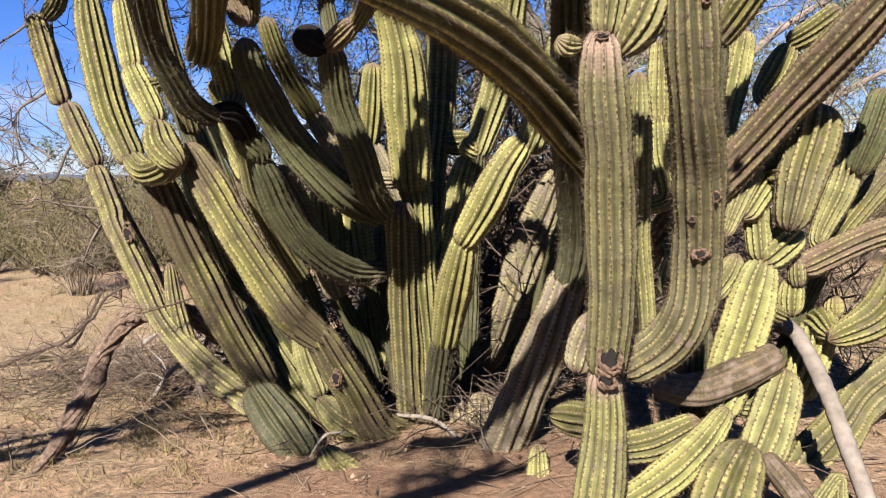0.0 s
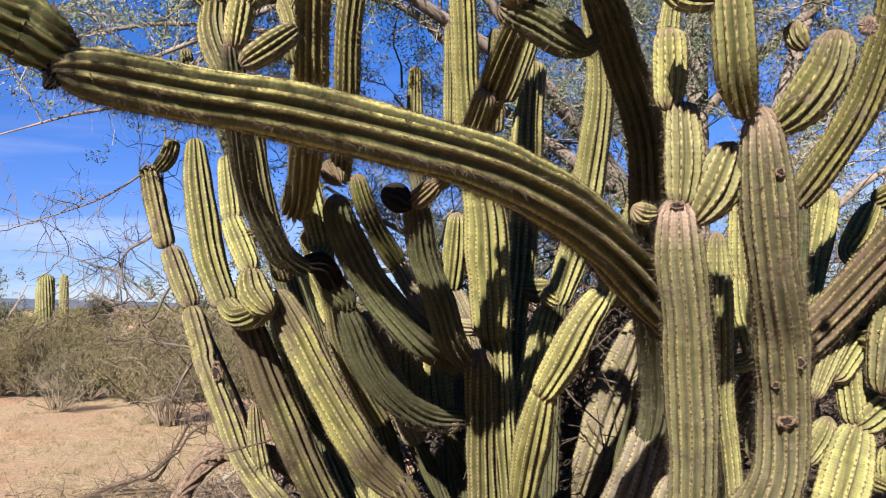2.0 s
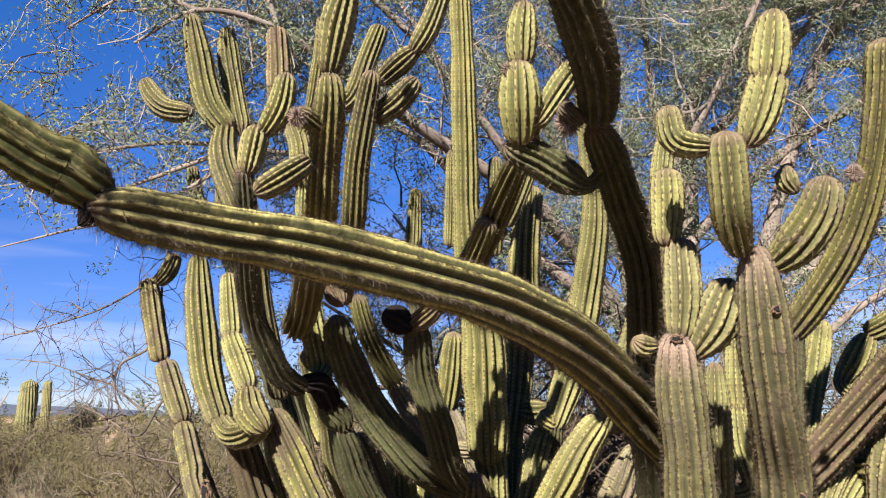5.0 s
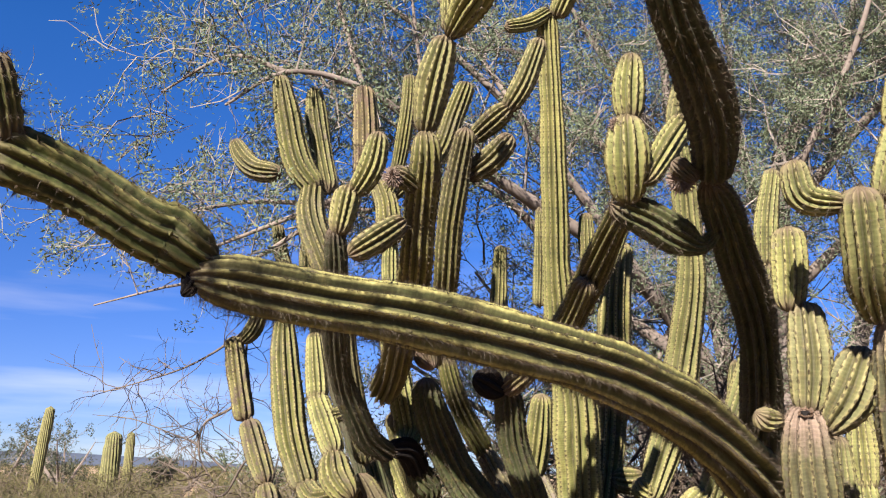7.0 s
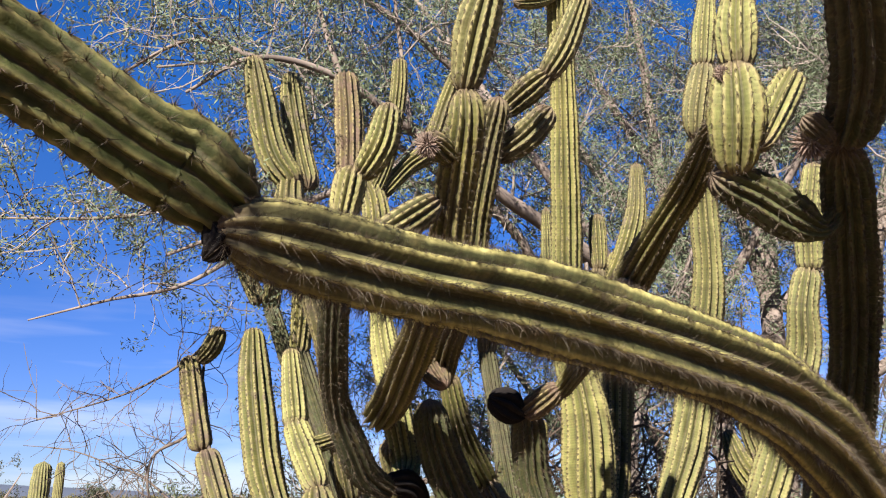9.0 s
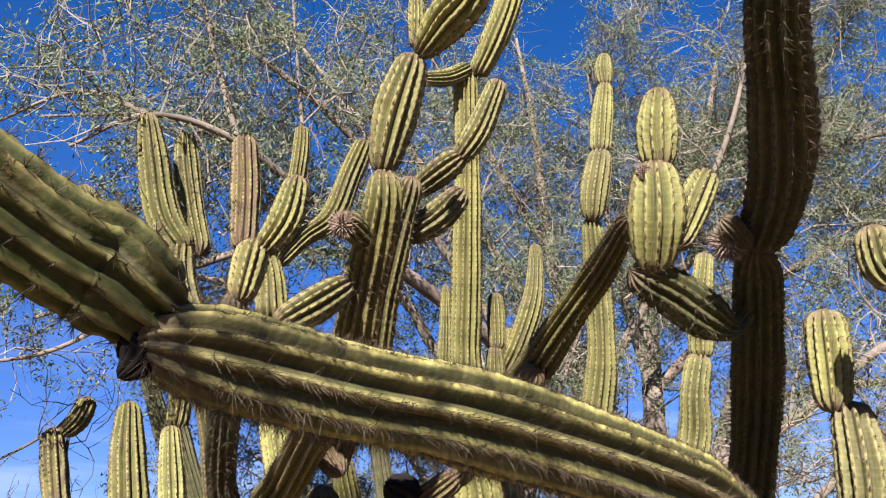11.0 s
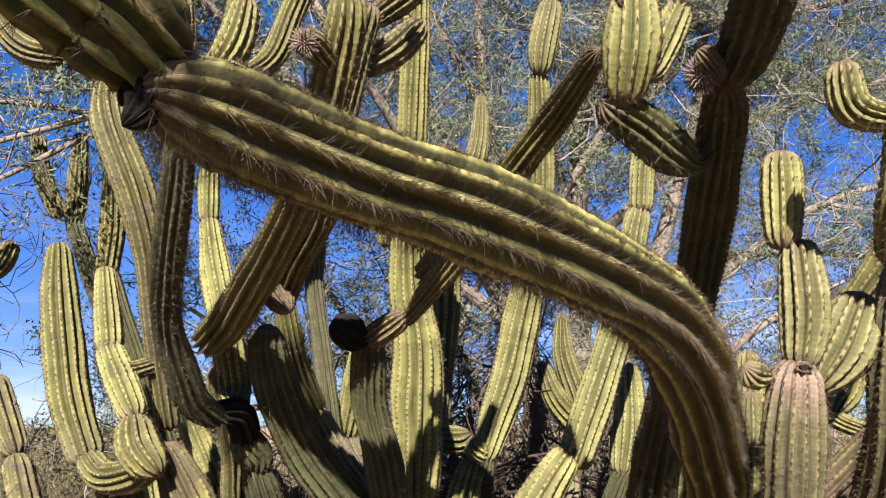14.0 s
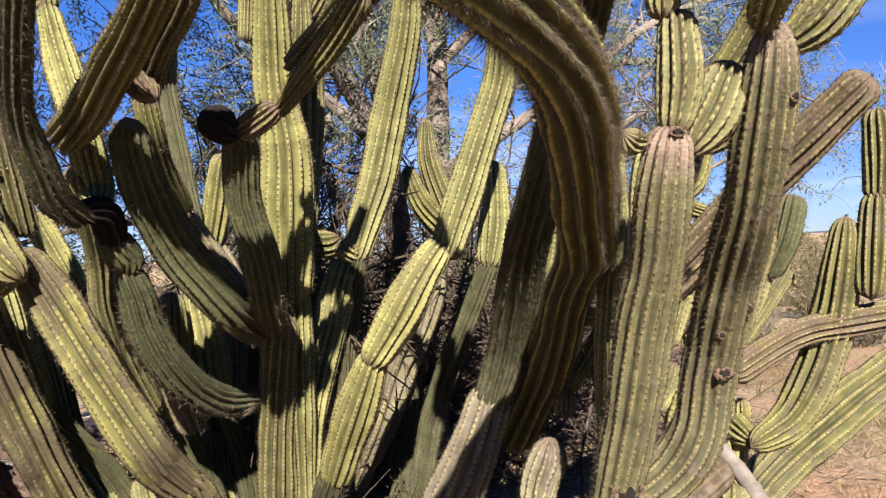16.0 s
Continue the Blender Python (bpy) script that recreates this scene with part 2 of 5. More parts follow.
GREYWOOD = plain("bleached_wood", (0.175, 0.152, 0.130), (0.085, 0.072, 0.060), 12)
TORNWOOD = plain("weathered_wood", (0.200, 0.142, 0.105), (0.034, 0.023, 0.017), 44, 0.95, 1.0, 0.012)


def leaf_material(name, a, b2):
    m, nt, b = material(name, 0.6)
    geo = node(nt, "NewGeometry")
    colour = mix(nt, geo.outputs["Random Per Island"], a, b2)
    nt.links.new(colour, b.inputs["Base Color"])
    tr = node(nt, "BsdfTranslucent")
    nt.links.new(colour, tr.inputs["Color"])
    ms = node(nt, "MixShader")
    ms.inputs[0].default_value = 0.3
    nt.links.new(b.outputs[0], ms.inputs[1])
    nt.links.new(tr.outputs[0], ms.inputs[2])
    nt.links.new(ms.outputs[0], nt.nodes["Material Output"].inputs["Surface"])
    return m


LEAF = leaf_material("grey_green_leaf", (0.070, 0.092, 0.050), (0.135, 0.155, 0.098))
CREOSOTE = leaf_material("olive_leaf", (0.066, 0.064, 0.024), (0.120, 0.106, 0.046))
MESQUITE = leaf_material("dusky_leaf", (0.036, 0.044, 0.024), (0.066, 0.072, 0.042))
GRASS = leaf_material("dry_grass", (0.200, 0.155, 0.080), (0.120, 0.098, 0.042))
SKIN["dead"] = BLACKENED = plain("blackened_skin", (0.006, 0.005, 0.005), (0.012, 0.010, 0.009), 40, 0.95, 0.6, 0.006)
PEBBLE = plain("pebble", (0.190, 0.140, 0.095), (0.085, 0.062, 0.045), 9, 0.95)
WOOL = plain("pinkish_wool", (0.200, 0.150, 0.120), (0.085, 0.058, 0.045), 60, 0.95, 0.6, 0.004)
CORK = plain("corky_scar", (0.130, 0.085, 0.058), (0.040, 0.026, 0.018), 60, 0.95, 0.8, 0.006)


# ---- mesh tools ----
def from_arrays(name, verts, faces, mat, uvs=None, smooth=False, ends=None):
    me = bpy.data.meshes.new(name)
    me.from_pydata(verts, [], faces)
    if uvs is not None:
        layer = me.uv_layers.new(name="UVMap")
        layer.data.foreach_set("uv", np.asarray(uvs, dtype=np.float32).ravel())
    if ends is not None:
        layer = me.uv_layers.new(name="ends")
        layer.data.foreach_set("uv", np.asarray(ends, dtype=np.float32).ravel())
    me.materials.append(mat)
    if smooth:
        me.polygons.foreach_set("use_smooth", np.ones(len(me.polygons), dtype=bool))
    me.update()
    return me


def part(name, me, parent, label=""):
    ob = new(name, me)
    ob.parent = parent
    if label:
        tagged(ob, label)
    return ob


def spline(points, step):
    """Evenly spaced rows of a smooth curve through points (any number of columns; the first three are the place)."""
    p = np.asarray(points, dtype=float)
    p = np.vstack([2 * p[0] - p[1], p, 2 * p[-1] - p[-2]])
    out = []
    for i in range(1, len(p) - 2):
        a, b, c, d = p[i - 1:i + 3]
        s = np.linspace(0, 1, 24, endpoint=False)[:, None]
        out.append(0.5 * (2 * b + (c - a) * s + (2 * a - 5 * b + 4 * c - d) * s ** 2 + (3 * b - a - 3 * c + d) * s ** 3))
    q = np.vstack(out + [p[-2:-1]])
    run = np.concatenate([[0], np.cumsum(np.linalg.norm(np.diff(q[:, :3], axis=0), axis=1))])
    n = max(4, int(run[-1] / step) + 1)
    at = np.linspace(0, run[-1], n)
    return np.stack([np.interp(at, run, q[:, k]) for k in range(q.shape[1])], axis=1), at


def frames_along(c):
    """Tangents and two side vectors that do not twist along a line of places."""
    t = np.gradient(c, axis=0)
    t /= np.linalg.norm(t, axis=1)[:, None] + 1e-9
    ref = np.array([0.31, 0.95, 0.08]) if abs(t[0] @ np.array([0.31, 0.95, 0.08])) < 0.9 else np.array([0.9, 0.1, 0.4])
    side = np.zeros_like(t)
    s = ref - (ref @ t[0]) * t[0]
    for i in range(len(t)):
        s = s - (s @ t[i]) * t[i]
        s /= np.linalg.norm(s)
        side[i] = s
    return t, side, np.cross(t, side)


def tube(points, sides, step, wobble=0.0, rng=None):
    """A plain tapering limb through (x, y, z, r) points: verts and faces."""
    q, _ = spline(points, step)
    c, r = q[:, :3], np.maximum(q[:, 3], 0.0008)
    if wobble and rng is not None:
        c = c + rng.normal(0, 1, c.shape) * (wobble * r)[:, None]
        r = r * (1 + rng.normal(0, wobble, len(r)))
    _, s, b = frames_along(c)
    th = np.linspace(0, 2 * np.pi, sides, endpoint=False)
    v = c[:, None, :] + r[:, None, None] * (np.cos(th)[None, :, None] * s[:, None, :] + np.sin(th)[None, :, None] * b[:, None, :])
    v = v.reshape(-1, 3)
    f = []
    for i in range(len(c) - 1):
        for k in range(sides):
            k2 = (k + 1) % sides
            f.append((i * sides + k, i * sides + k2, (i + 1) * sides + k2, (i + 1) * sides + k))
    f.append(tuple(range(sides))[::-1])
    f.append(tuple((len(c) - 1) * sides + k for k in range(sides)))
    return v, f


class Heap:
    """Collects many small pieces for one mesh."""
    def __init__(self):
        self.v, self.f, self.n = [], [], 0

    def add(self, v, f):
        self.v.append(np.asarray(v))
        self.f.extend([tuple(i + self.n for i in q) for q in f])
        self.n += len(v)

    def mesh(self, name, mat, smooth=False):
        return from_arrays(name, np.vstack(self.v).tolist(), self.f, mat, smooth=smooth)


# ---- cactus ----
RIBS = {"armtip": 12, "front": 14, "aged": 14, "arc": 11, "dark": 13, "mid": 12, "lit": 12, "pole": 13, "thin": 10, "pale": 11, "brown": 12, "log": 11, "corky": 12, "far": 18, "dead": 9}
LONG = {"armtip": 0.016, "front": 0.022, "aged": 0.022, "arc": 0.017, "dark": 0.020}
LABELS = {"pale": "pale corky ribbed stem, dried out", "brown": "browned, shrivelled ribbed stem",
          "log": "dead brown fallen stem", "dead": "blackened dead shoot", "thin": "thin weathered yellowish ribbed stem"}


def grow(plant, kind, *points):
    """One swelling length of a columnar cactus through points (x, y, z, radius), with its ribs and spines."""
    number = len(plant.children)
    rng = np.random.default_rng(1000 + number + (7000 if plant.name.startswith("small") else 0))
    near = min(p[1] for p in points) < 3.3
    pts = [np.array(p, dtype=float) for p in points]
    r_mid = max(p[3] for p in pts)
    for end, nxt in ((0, 1), (-1, -2)):
        d = pts[end][:3] - pts[nxt][:3]
        pts[end][:3] += d / np.linalg.norm(d) * pts[end][3] * 0.5
    span = sum(np.linalg.norm(b[:3] - a[:3]) for a, b in zip(pts, pts[1:]))
    q, run = spline(pts, min(0.010 if near else 0.019 if kind != "far" else 0.12, span / 26))
    n, total = len(q), run[-1]
    c, r = q[:, :3].copy(), q[:, 3].copy()
    wave = np.sin(run[:, None] * np.array([9.0, 23.0]) + rng.uniform(0, 6, 2))
    r *= 1 + 0.025 * wave[:, 0] + 0.015 * wave[:, 1]
    t, s, b = frames_along(c)
    ribs = RIBS[kind]
    cap = np.minimum(run, total - run) / np.maximum(np.minimum(r_mid * (1.0 if total < 0.22 else 0.85), total * 0.42), 0.01)
    dome = np.clip(1 - (1 - np.clip(cap, 0, 1)) ** 2.3, 0.0, 1) ** 0.5
    per = 6
    k = ribs * per
    th = np.arange(k) / k * 2 * np.pi
    depth = {"front": 0.19, "aged": 0.21, "log": 0.09, "arc": 0.38, "armtip": 0.36, "dark": 0.38, "far": 0.14}.get(kind, 0.41)
    prof = 0.45 * np.abs(np.cos(ribs * th / 2)) + 0.55 * np.abs(1 - 2 * ((ribs * th / (2 * np.pi)) % 1.0))
    phase = rng.uniform(0, 6)
    twist = rng.uniform(-0.35, 0.35) * run + phase
    space = 0.022 if kind in ("front", "aged") else 0.030 if kind == "armtip" else 0.026
    notch = 1 + {"far": 0.0, "armtip": 0.022, "arc": 0.008, "front": 0.014, "aged": 0.014, "lit": 0.030 if near else 0.006, "log": 0.0}.get(kind, 0.024 if near else 0.005) * np.cos(2 * np.pi * (run / space - 0.5))[:, None] * prof[None, :] ** 2
    if kind == "armtip":
        notch = notch + 0.10 * np.exp(-run / 0.05)[:, None] * np.cos(2 * np.pi * (run / space - 0.5))[:, None] * prof[None, :] ** 2
    rad = (r * np.maximum(dome, 0.02))[:, None] * (1 - depth * (1 - prof) ** 1.05)[None, :] * notch * (1.04 if plant == FRONT else 0.99)
    uneven = 1 + 0.03 * np.sin(run[:, None] * 13 + th[None, :] * 2 + phase) + 0.012 * rng.normal(0, 1, (n, k)) * (1 if near else 0.5)
    rad = rad * uneven
    ang = th[None, :] + twist[:, None]
    radial = np.cos(ang)[..., None] * s[:, None, :] + np.sin(ang)[..., None] * b[:, None, :]
    v = c[:, None, :] + rad[..., None] * radial
    idx = np.arange(n * k).reshape(n, k)
    nx = np.roll(idx, -1, axis=1)
    faces = np.stack([idx[:-1], nx[:-1], nx[1:], idx[1:]], axis=-1).reshape(-1, 4)
    u0 = np.arange(k) / per
    uu = np.stack([np.broadcast_to(u0, (n - 1, k)), np.broadcast_to(u0 + 1 / per, (n - 1, k)), np.broadcast_to(u0 + 1 / per, (n - 1, k)), np.broadcast_to(u0, (n - 1, k))], axis=-1)
    vv = np.stack([np.broadcast_to(run[:-1, None], (n - 1, k)), np.broadcast_to(run[:-1, None], (n - 1, k)), np.broadcast_to(run[1:, None], (n - 1, k)), np.broadcast_to(run[1:, None], (n - 1, k))], axis=-1)
    uv = np.stack([uu, vv / space], axis=-1).reshape(-1, 2)
    reach = np.minimum(vv, total - vv)
    tips = np.stack([reach, vv], axis=-1).reshape(-1, 2)
    me = from_arrays("stem", v.reshape(-1, 3).tolist(), faces.tolist(), SKIN[kind], uv, True, tips)
    ob = part("young_shoot" if total < 0.22 else "stem", me, plant, LABELS.get(kind, ""))
    # spines
    if kind in ("log", "far", "dead"):
        return ob
    gap = space
    rows = np.arange(gap / 2, total, gap)
    ri = np.clip(np.searchsorted(run, rows), 0, n - 1)
    crest = np.arange(ribs) * per
    base = v[ri][:, crest].reshape(-1, 3)
    out = radial[ri][:, crest].reshape(-1, 3)
    up = np.repeat(t[ri], ribs, axis=0)
    each = 38 if kind == "arc" else 14 if kind == "armtip" else 10 if near else 5
    base, out, up = (np.repeat(a, each, axis=0) for a in (base, out, up))
    length = LONG.get(kind, 0.018) * rng.uniform(0.4, 1.25, len(base))
    if kind == "arc":
        base = base + up * rng.uniform(-0.5, 0.5, len(base))[:, None] * gap
    # long hanging spines; they also darken the undersides in place of shade
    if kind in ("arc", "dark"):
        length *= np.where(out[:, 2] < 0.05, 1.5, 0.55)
    d = out + rng.normal(0, 0.55, base.shape) + up * rng.normal(0, 0.4, len(base))[:, None]
    d /= np.linalg.norm(d, axis=1)[:, None]
    w = np.cross(d, rng.normal(0, 1, base.shape))
    w /= np.linalg.norm(w, axis=1)[:, None]
    half = 0.00036 if kind == "arc" else 0.00045 if near else 0.0008
    tri = np.stack([base - w * half - out * 0.002, base + w * half - out * 0.002, base + d * length[:, None]], axis=1).reshape(-1, 3)
    sp = from_arrays("spines", tri.tolist(), np.arange(len(tri)).reshape(-1, 3).tolist(), SPINE_BROWN)
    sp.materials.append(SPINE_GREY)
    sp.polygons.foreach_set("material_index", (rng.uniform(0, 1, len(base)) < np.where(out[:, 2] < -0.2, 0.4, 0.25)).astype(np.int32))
    tagged(part("spine_cover", sp, ob), kind="stuff")
    return ob


# ---- ground ----
def ground_height(x, y):
    h = 0.05 * math.sin(x * 0.7 + 1) * math.sin(y * 0.6) + 0.03 * math.sin(x * 1.9 + y * 1.3)
    near = math.exp(-((x - 0.1) ** 2 + (y - 4.7) ** 2) / 1.6)
    return 0.4 * h + 0.06 * near - 0.02


m, nt, b = material("desert_soil", 0.95)
big = noise_at(nt, 0.8, 5)
fine = noise_at(nt, 25.0, 8, 0.7)
grain = noise_at(nt, 160.0, 4, 0.7)
far = noise_at(nt, 0.35, 6, 0.65)
col = mix(nt, ramp(nt, big, [(0.35, (0, 0, 0)), (0.65, (1, 1, 1))]), (0.310, 0.178, 0.112), (0.300, 0.205, 0.132))
col = mix(nt, ramp(nt, far, [(0.42, (0, 0, 0)), (0.55, (1, 1, 1))]), col, (0.300, 0.225, 0.138))
col = mix(nt, ramp(nt, fine, [(0.38, (0.35, 0.35, 0.35)), (0.58, (1, 1, 1))]), (0.080, 0.054, 0.036), col)
col = mix(nt, math_node(nt, "MULTIPLY", ramp(nt, grain, [(0.58, (0, 0, 0)), (0.66, (1, 1, 1))]), 0.6), col, (0.24, 0.19, 0.13))
# dark mat round the cactus: rotted bark, spines, dead stems, and painted-in shade
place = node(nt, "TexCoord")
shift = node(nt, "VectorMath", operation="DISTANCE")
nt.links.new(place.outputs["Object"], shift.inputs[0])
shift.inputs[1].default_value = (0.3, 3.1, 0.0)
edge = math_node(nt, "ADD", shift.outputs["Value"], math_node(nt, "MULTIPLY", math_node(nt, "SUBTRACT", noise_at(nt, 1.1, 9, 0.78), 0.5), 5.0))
shade_mat_cover = ramp(nt, math_node(nt, "MULTIPLY", edge, 0.25), [(0.34, (1, 1, 1)), (0.56, (0, 0, 0))])
col = mix(nt, math_node(nt, "MULTIPLY", shade_mat_cover, 0.8), col, mix(nt, fine, (0.080, 0.046, 0.030), (0.210, 0.122, 0.080)))
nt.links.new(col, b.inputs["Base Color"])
bump(nt, b, math_node(nt, "ADD", math_node(nt, "ADD", fine, math_node(nt, "MULTIPLY", grain, 0.3)), math_node(nt, "MULTIPLY", noise_at(nt, 6.0, 6), 2.0)), 0.9, 0.035)
SOIL = m


def make_ground():
    xs = np.unique(np.concatenate([np.linspace(-9, 9, 91), np.linspace(-60, 60, 61), np.geomspace(60, 2500, 12), -np.geomspace(60, 2500, 12)]))
    verts = [(x, y + 5, ground_height(x, y + 5) + (0.15 * math.sin(x * 0.11) * math.sin(y * 0.13) if abs(x) + abs(y) > 15 else 0)) for y in xs for x in xs]
    n = len(xs)
    faces = [(j * n + i, j * n + i + 1, (j + 1) * n + i + 1, (j + 1) * n + i) for j in range(n - 1) for i in range(n - 1)]
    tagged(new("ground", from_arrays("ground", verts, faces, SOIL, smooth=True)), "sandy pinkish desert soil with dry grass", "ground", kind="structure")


make_ground()

MAIN = tagged(new("columnar_cactus"), "huge many-armed ribbed green columnar cactus growing from sand", "cactus")
FRONT = tagged(new("small_columnar_cactus"), "ribbed green columnar cactus clump with thick grey-spined stems", "cactus")
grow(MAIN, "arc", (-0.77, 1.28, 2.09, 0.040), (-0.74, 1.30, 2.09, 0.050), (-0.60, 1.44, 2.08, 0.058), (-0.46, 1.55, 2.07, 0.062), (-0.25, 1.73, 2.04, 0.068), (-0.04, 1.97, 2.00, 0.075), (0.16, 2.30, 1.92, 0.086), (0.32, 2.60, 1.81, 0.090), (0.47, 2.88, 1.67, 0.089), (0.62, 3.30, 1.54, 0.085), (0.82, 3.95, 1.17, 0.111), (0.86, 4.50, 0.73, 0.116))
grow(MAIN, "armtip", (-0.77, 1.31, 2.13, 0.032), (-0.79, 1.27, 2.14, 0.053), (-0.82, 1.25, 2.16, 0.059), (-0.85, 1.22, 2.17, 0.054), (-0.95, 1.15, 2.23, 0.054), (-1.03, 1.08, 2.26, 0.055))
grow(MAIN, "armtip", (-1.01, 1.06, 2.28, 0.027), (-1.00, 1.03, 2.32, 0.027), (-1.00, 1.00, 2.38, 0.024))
# the dark skin on this arm stands for its shaded underside
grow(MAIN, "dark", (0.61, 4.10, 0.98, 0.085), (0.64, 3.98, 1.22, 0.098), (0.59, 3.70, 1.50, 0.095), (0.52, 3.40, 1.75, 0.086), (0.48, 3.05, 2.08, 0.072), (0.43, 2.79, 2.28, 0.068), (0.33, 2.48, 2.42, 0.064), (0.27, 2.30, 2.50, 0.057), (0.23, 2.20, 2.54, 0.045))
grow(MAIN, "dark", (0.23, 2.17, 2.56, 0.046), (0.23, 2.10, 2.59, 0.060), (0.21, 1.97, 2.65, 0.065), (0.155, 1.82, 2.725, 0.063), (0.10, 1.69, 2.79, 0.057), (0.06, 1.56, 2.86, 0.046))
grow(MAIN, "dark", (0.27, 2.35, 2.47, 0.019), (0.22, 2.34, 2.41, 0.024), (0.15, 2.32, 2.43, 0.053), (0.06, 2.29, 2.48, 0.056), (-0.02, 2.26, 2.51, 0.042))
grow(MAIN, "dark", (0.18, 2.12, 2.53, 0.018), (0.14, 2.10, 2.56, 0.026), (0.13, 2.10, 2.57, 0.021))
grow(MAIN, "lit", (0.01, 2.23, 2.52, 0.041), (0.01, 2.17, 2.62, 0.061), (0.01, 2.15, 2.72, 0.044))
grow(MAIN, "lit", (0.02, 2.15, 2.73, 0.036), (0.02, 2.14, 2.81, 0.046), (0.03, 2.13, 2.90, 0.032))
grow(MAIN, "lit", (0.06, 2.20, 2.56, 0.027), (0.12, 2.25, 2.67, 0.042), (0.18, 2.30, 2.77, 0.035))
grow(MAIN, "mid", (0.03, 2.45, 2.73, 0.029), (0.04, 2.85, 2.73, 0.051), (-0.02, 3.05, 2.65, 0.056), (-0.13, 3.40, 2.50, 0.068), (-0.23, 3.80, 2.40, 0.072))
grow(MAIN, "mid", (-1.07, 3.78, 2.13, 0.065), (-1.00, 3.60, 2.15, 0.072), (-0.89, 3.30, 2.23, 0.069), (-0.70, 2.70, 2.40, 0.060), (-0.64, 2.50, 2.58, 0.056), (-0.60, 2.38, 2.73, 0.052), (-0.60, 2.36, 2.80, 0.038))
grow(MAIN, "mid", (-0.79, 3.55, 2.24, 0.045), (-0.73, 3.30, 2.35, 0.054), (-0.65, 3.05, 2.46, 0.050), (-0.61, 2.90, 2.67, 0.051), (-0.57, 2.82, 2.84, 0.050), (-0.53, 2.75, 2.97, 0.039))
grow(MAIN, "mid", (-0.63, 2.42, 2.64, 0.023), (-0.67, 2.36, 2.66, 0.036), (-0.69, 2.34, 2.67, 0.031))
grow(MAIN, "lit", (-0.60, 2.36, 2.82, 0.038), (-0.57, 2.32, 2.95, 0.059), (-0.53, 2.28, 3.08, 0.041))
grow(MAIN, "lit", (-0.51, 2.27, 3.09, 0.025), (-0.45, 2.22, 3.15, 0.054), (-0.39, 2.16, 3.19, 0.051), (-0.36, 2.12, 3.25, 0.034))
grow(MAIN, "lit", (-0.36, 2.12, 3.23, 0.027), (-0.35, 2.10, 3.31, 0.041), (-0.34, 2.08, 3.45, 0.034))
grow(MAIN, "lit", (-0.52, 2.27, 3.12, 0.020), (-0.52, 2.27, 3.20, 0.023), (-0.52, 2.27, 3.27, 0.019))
grow(MAIN, "mid", (-0.69, 2.45, 2.54, 0.036), (-0.76, 2.42, 2.48, 0.049), (-0.83, 2.40, 2.43, 0.035))
grow(MAIN, "mid", (-0.54, 2.88, 2.85, 0.034), (-0.45, 2.85, 2.90, 0.051), (-0.38, 2.83, 2.97, 0.039))
grow(MAIN, "mid", (-0.52, 2.86, 2.99, 0.031), (-0.44, 2.82, 3.04, 0.049), (-0.38, 2.80, 3.08, 0.035))
grow(MAIN, "lit", (-0.38, 2.80, 3.08, 0.033), (-0.32, 2.78, 3.17, 0.045), (-0.26, 2.76, 3.32, 0.034))
grow(MAIN, "pole", (-0.28, 3.82, 4.07, 0.053), (-0.27, 3.98, 3.58, 0.065), (-0.27, 4.20, 3.04, 0.075), (-0.27, 4.30, 2.82, 0.078), (-0.25, 4.45, 2.49, 0.098), (-0.20, 4.55, 2.18, 0.121), (-0.19, 4.65, 1.87, 0.129), (-0.18, 4.75, 1.50, 0.117))
grow(MAIN, "pole", (-0.18, 4.78, 1.48, 0.111), (-0.16, 4.80, 1.42, 0.092), (-0.15, 4.82, 1.19, 0.092), (-0.15, 4.88, 0.91, 0.091), (-0.13, 5.00, 0.54, 0.083), (-0.12, 5.10, 0.01, 0.086))
grow(MAIN, "lit", (-0.28, 3.80, 4.06, 0.039), (-0.37, 3.75, 3.98, 0.041), (-0.47, 3.70, 3.94, 0.033))
grow(MAIN, "lit", (-0.22, 3.80, 4.05, 0.055), (-0.15, 3.75, 4.19, 0.063), (-0.08, 3.70, 4.38, 0.061), (-0.03, 3.65, 4.63, 0.051))
grow(MAIN, "mid", (-1.16, 4.25, 3.26, 0.038), (-1.05, 4.30, 3.41, 0.047), (-0.92, 4.30, 3.52, 0.062), (-0.84, 4.30, 3.74, 0.063), (-0.77, 4.30, 3.93, 0.052))
grow(MAIN, "lit", (-1.03, 2.87, 2.65, 0.043), (-1.01, 2.87, 2.76, 0.054), (-1.00, 2.87, 2.81, 0.043))
grow(MAIN, "lit", (-0.97, 2.87, 2.80, 0.039), (-0.91, 2.85, 2.89, 0.054), (-0.88, 2.83, 3.01, 0.037))
grow(MAIN, "mid", (-1.07, 4.15, 3.93, 0.037), (-1.07, 4.15, 3.81, 0.044), (-1.09, 4.15, 3.61, 0.044), (-1.14, 4.20, 3.39, 0.041), (-1.21, 4.20, 3.22, 0.040))
grow(MAIN, "brown", (-1.38, 4.30, 3.93, 0.066), (-1.34, 4.25, 3.61, 0.077), (-1.32, 4.20, 3.33, 0.064))
grow(MAIN, "mid", (-1.24, 4.22, 3.31, 0.061), (-1.19, 4.20, 3.19, 0.068), (-1.16, 4.17, 3.02, 0.074), (-1.16, 4.20, 2.99, 0.054))
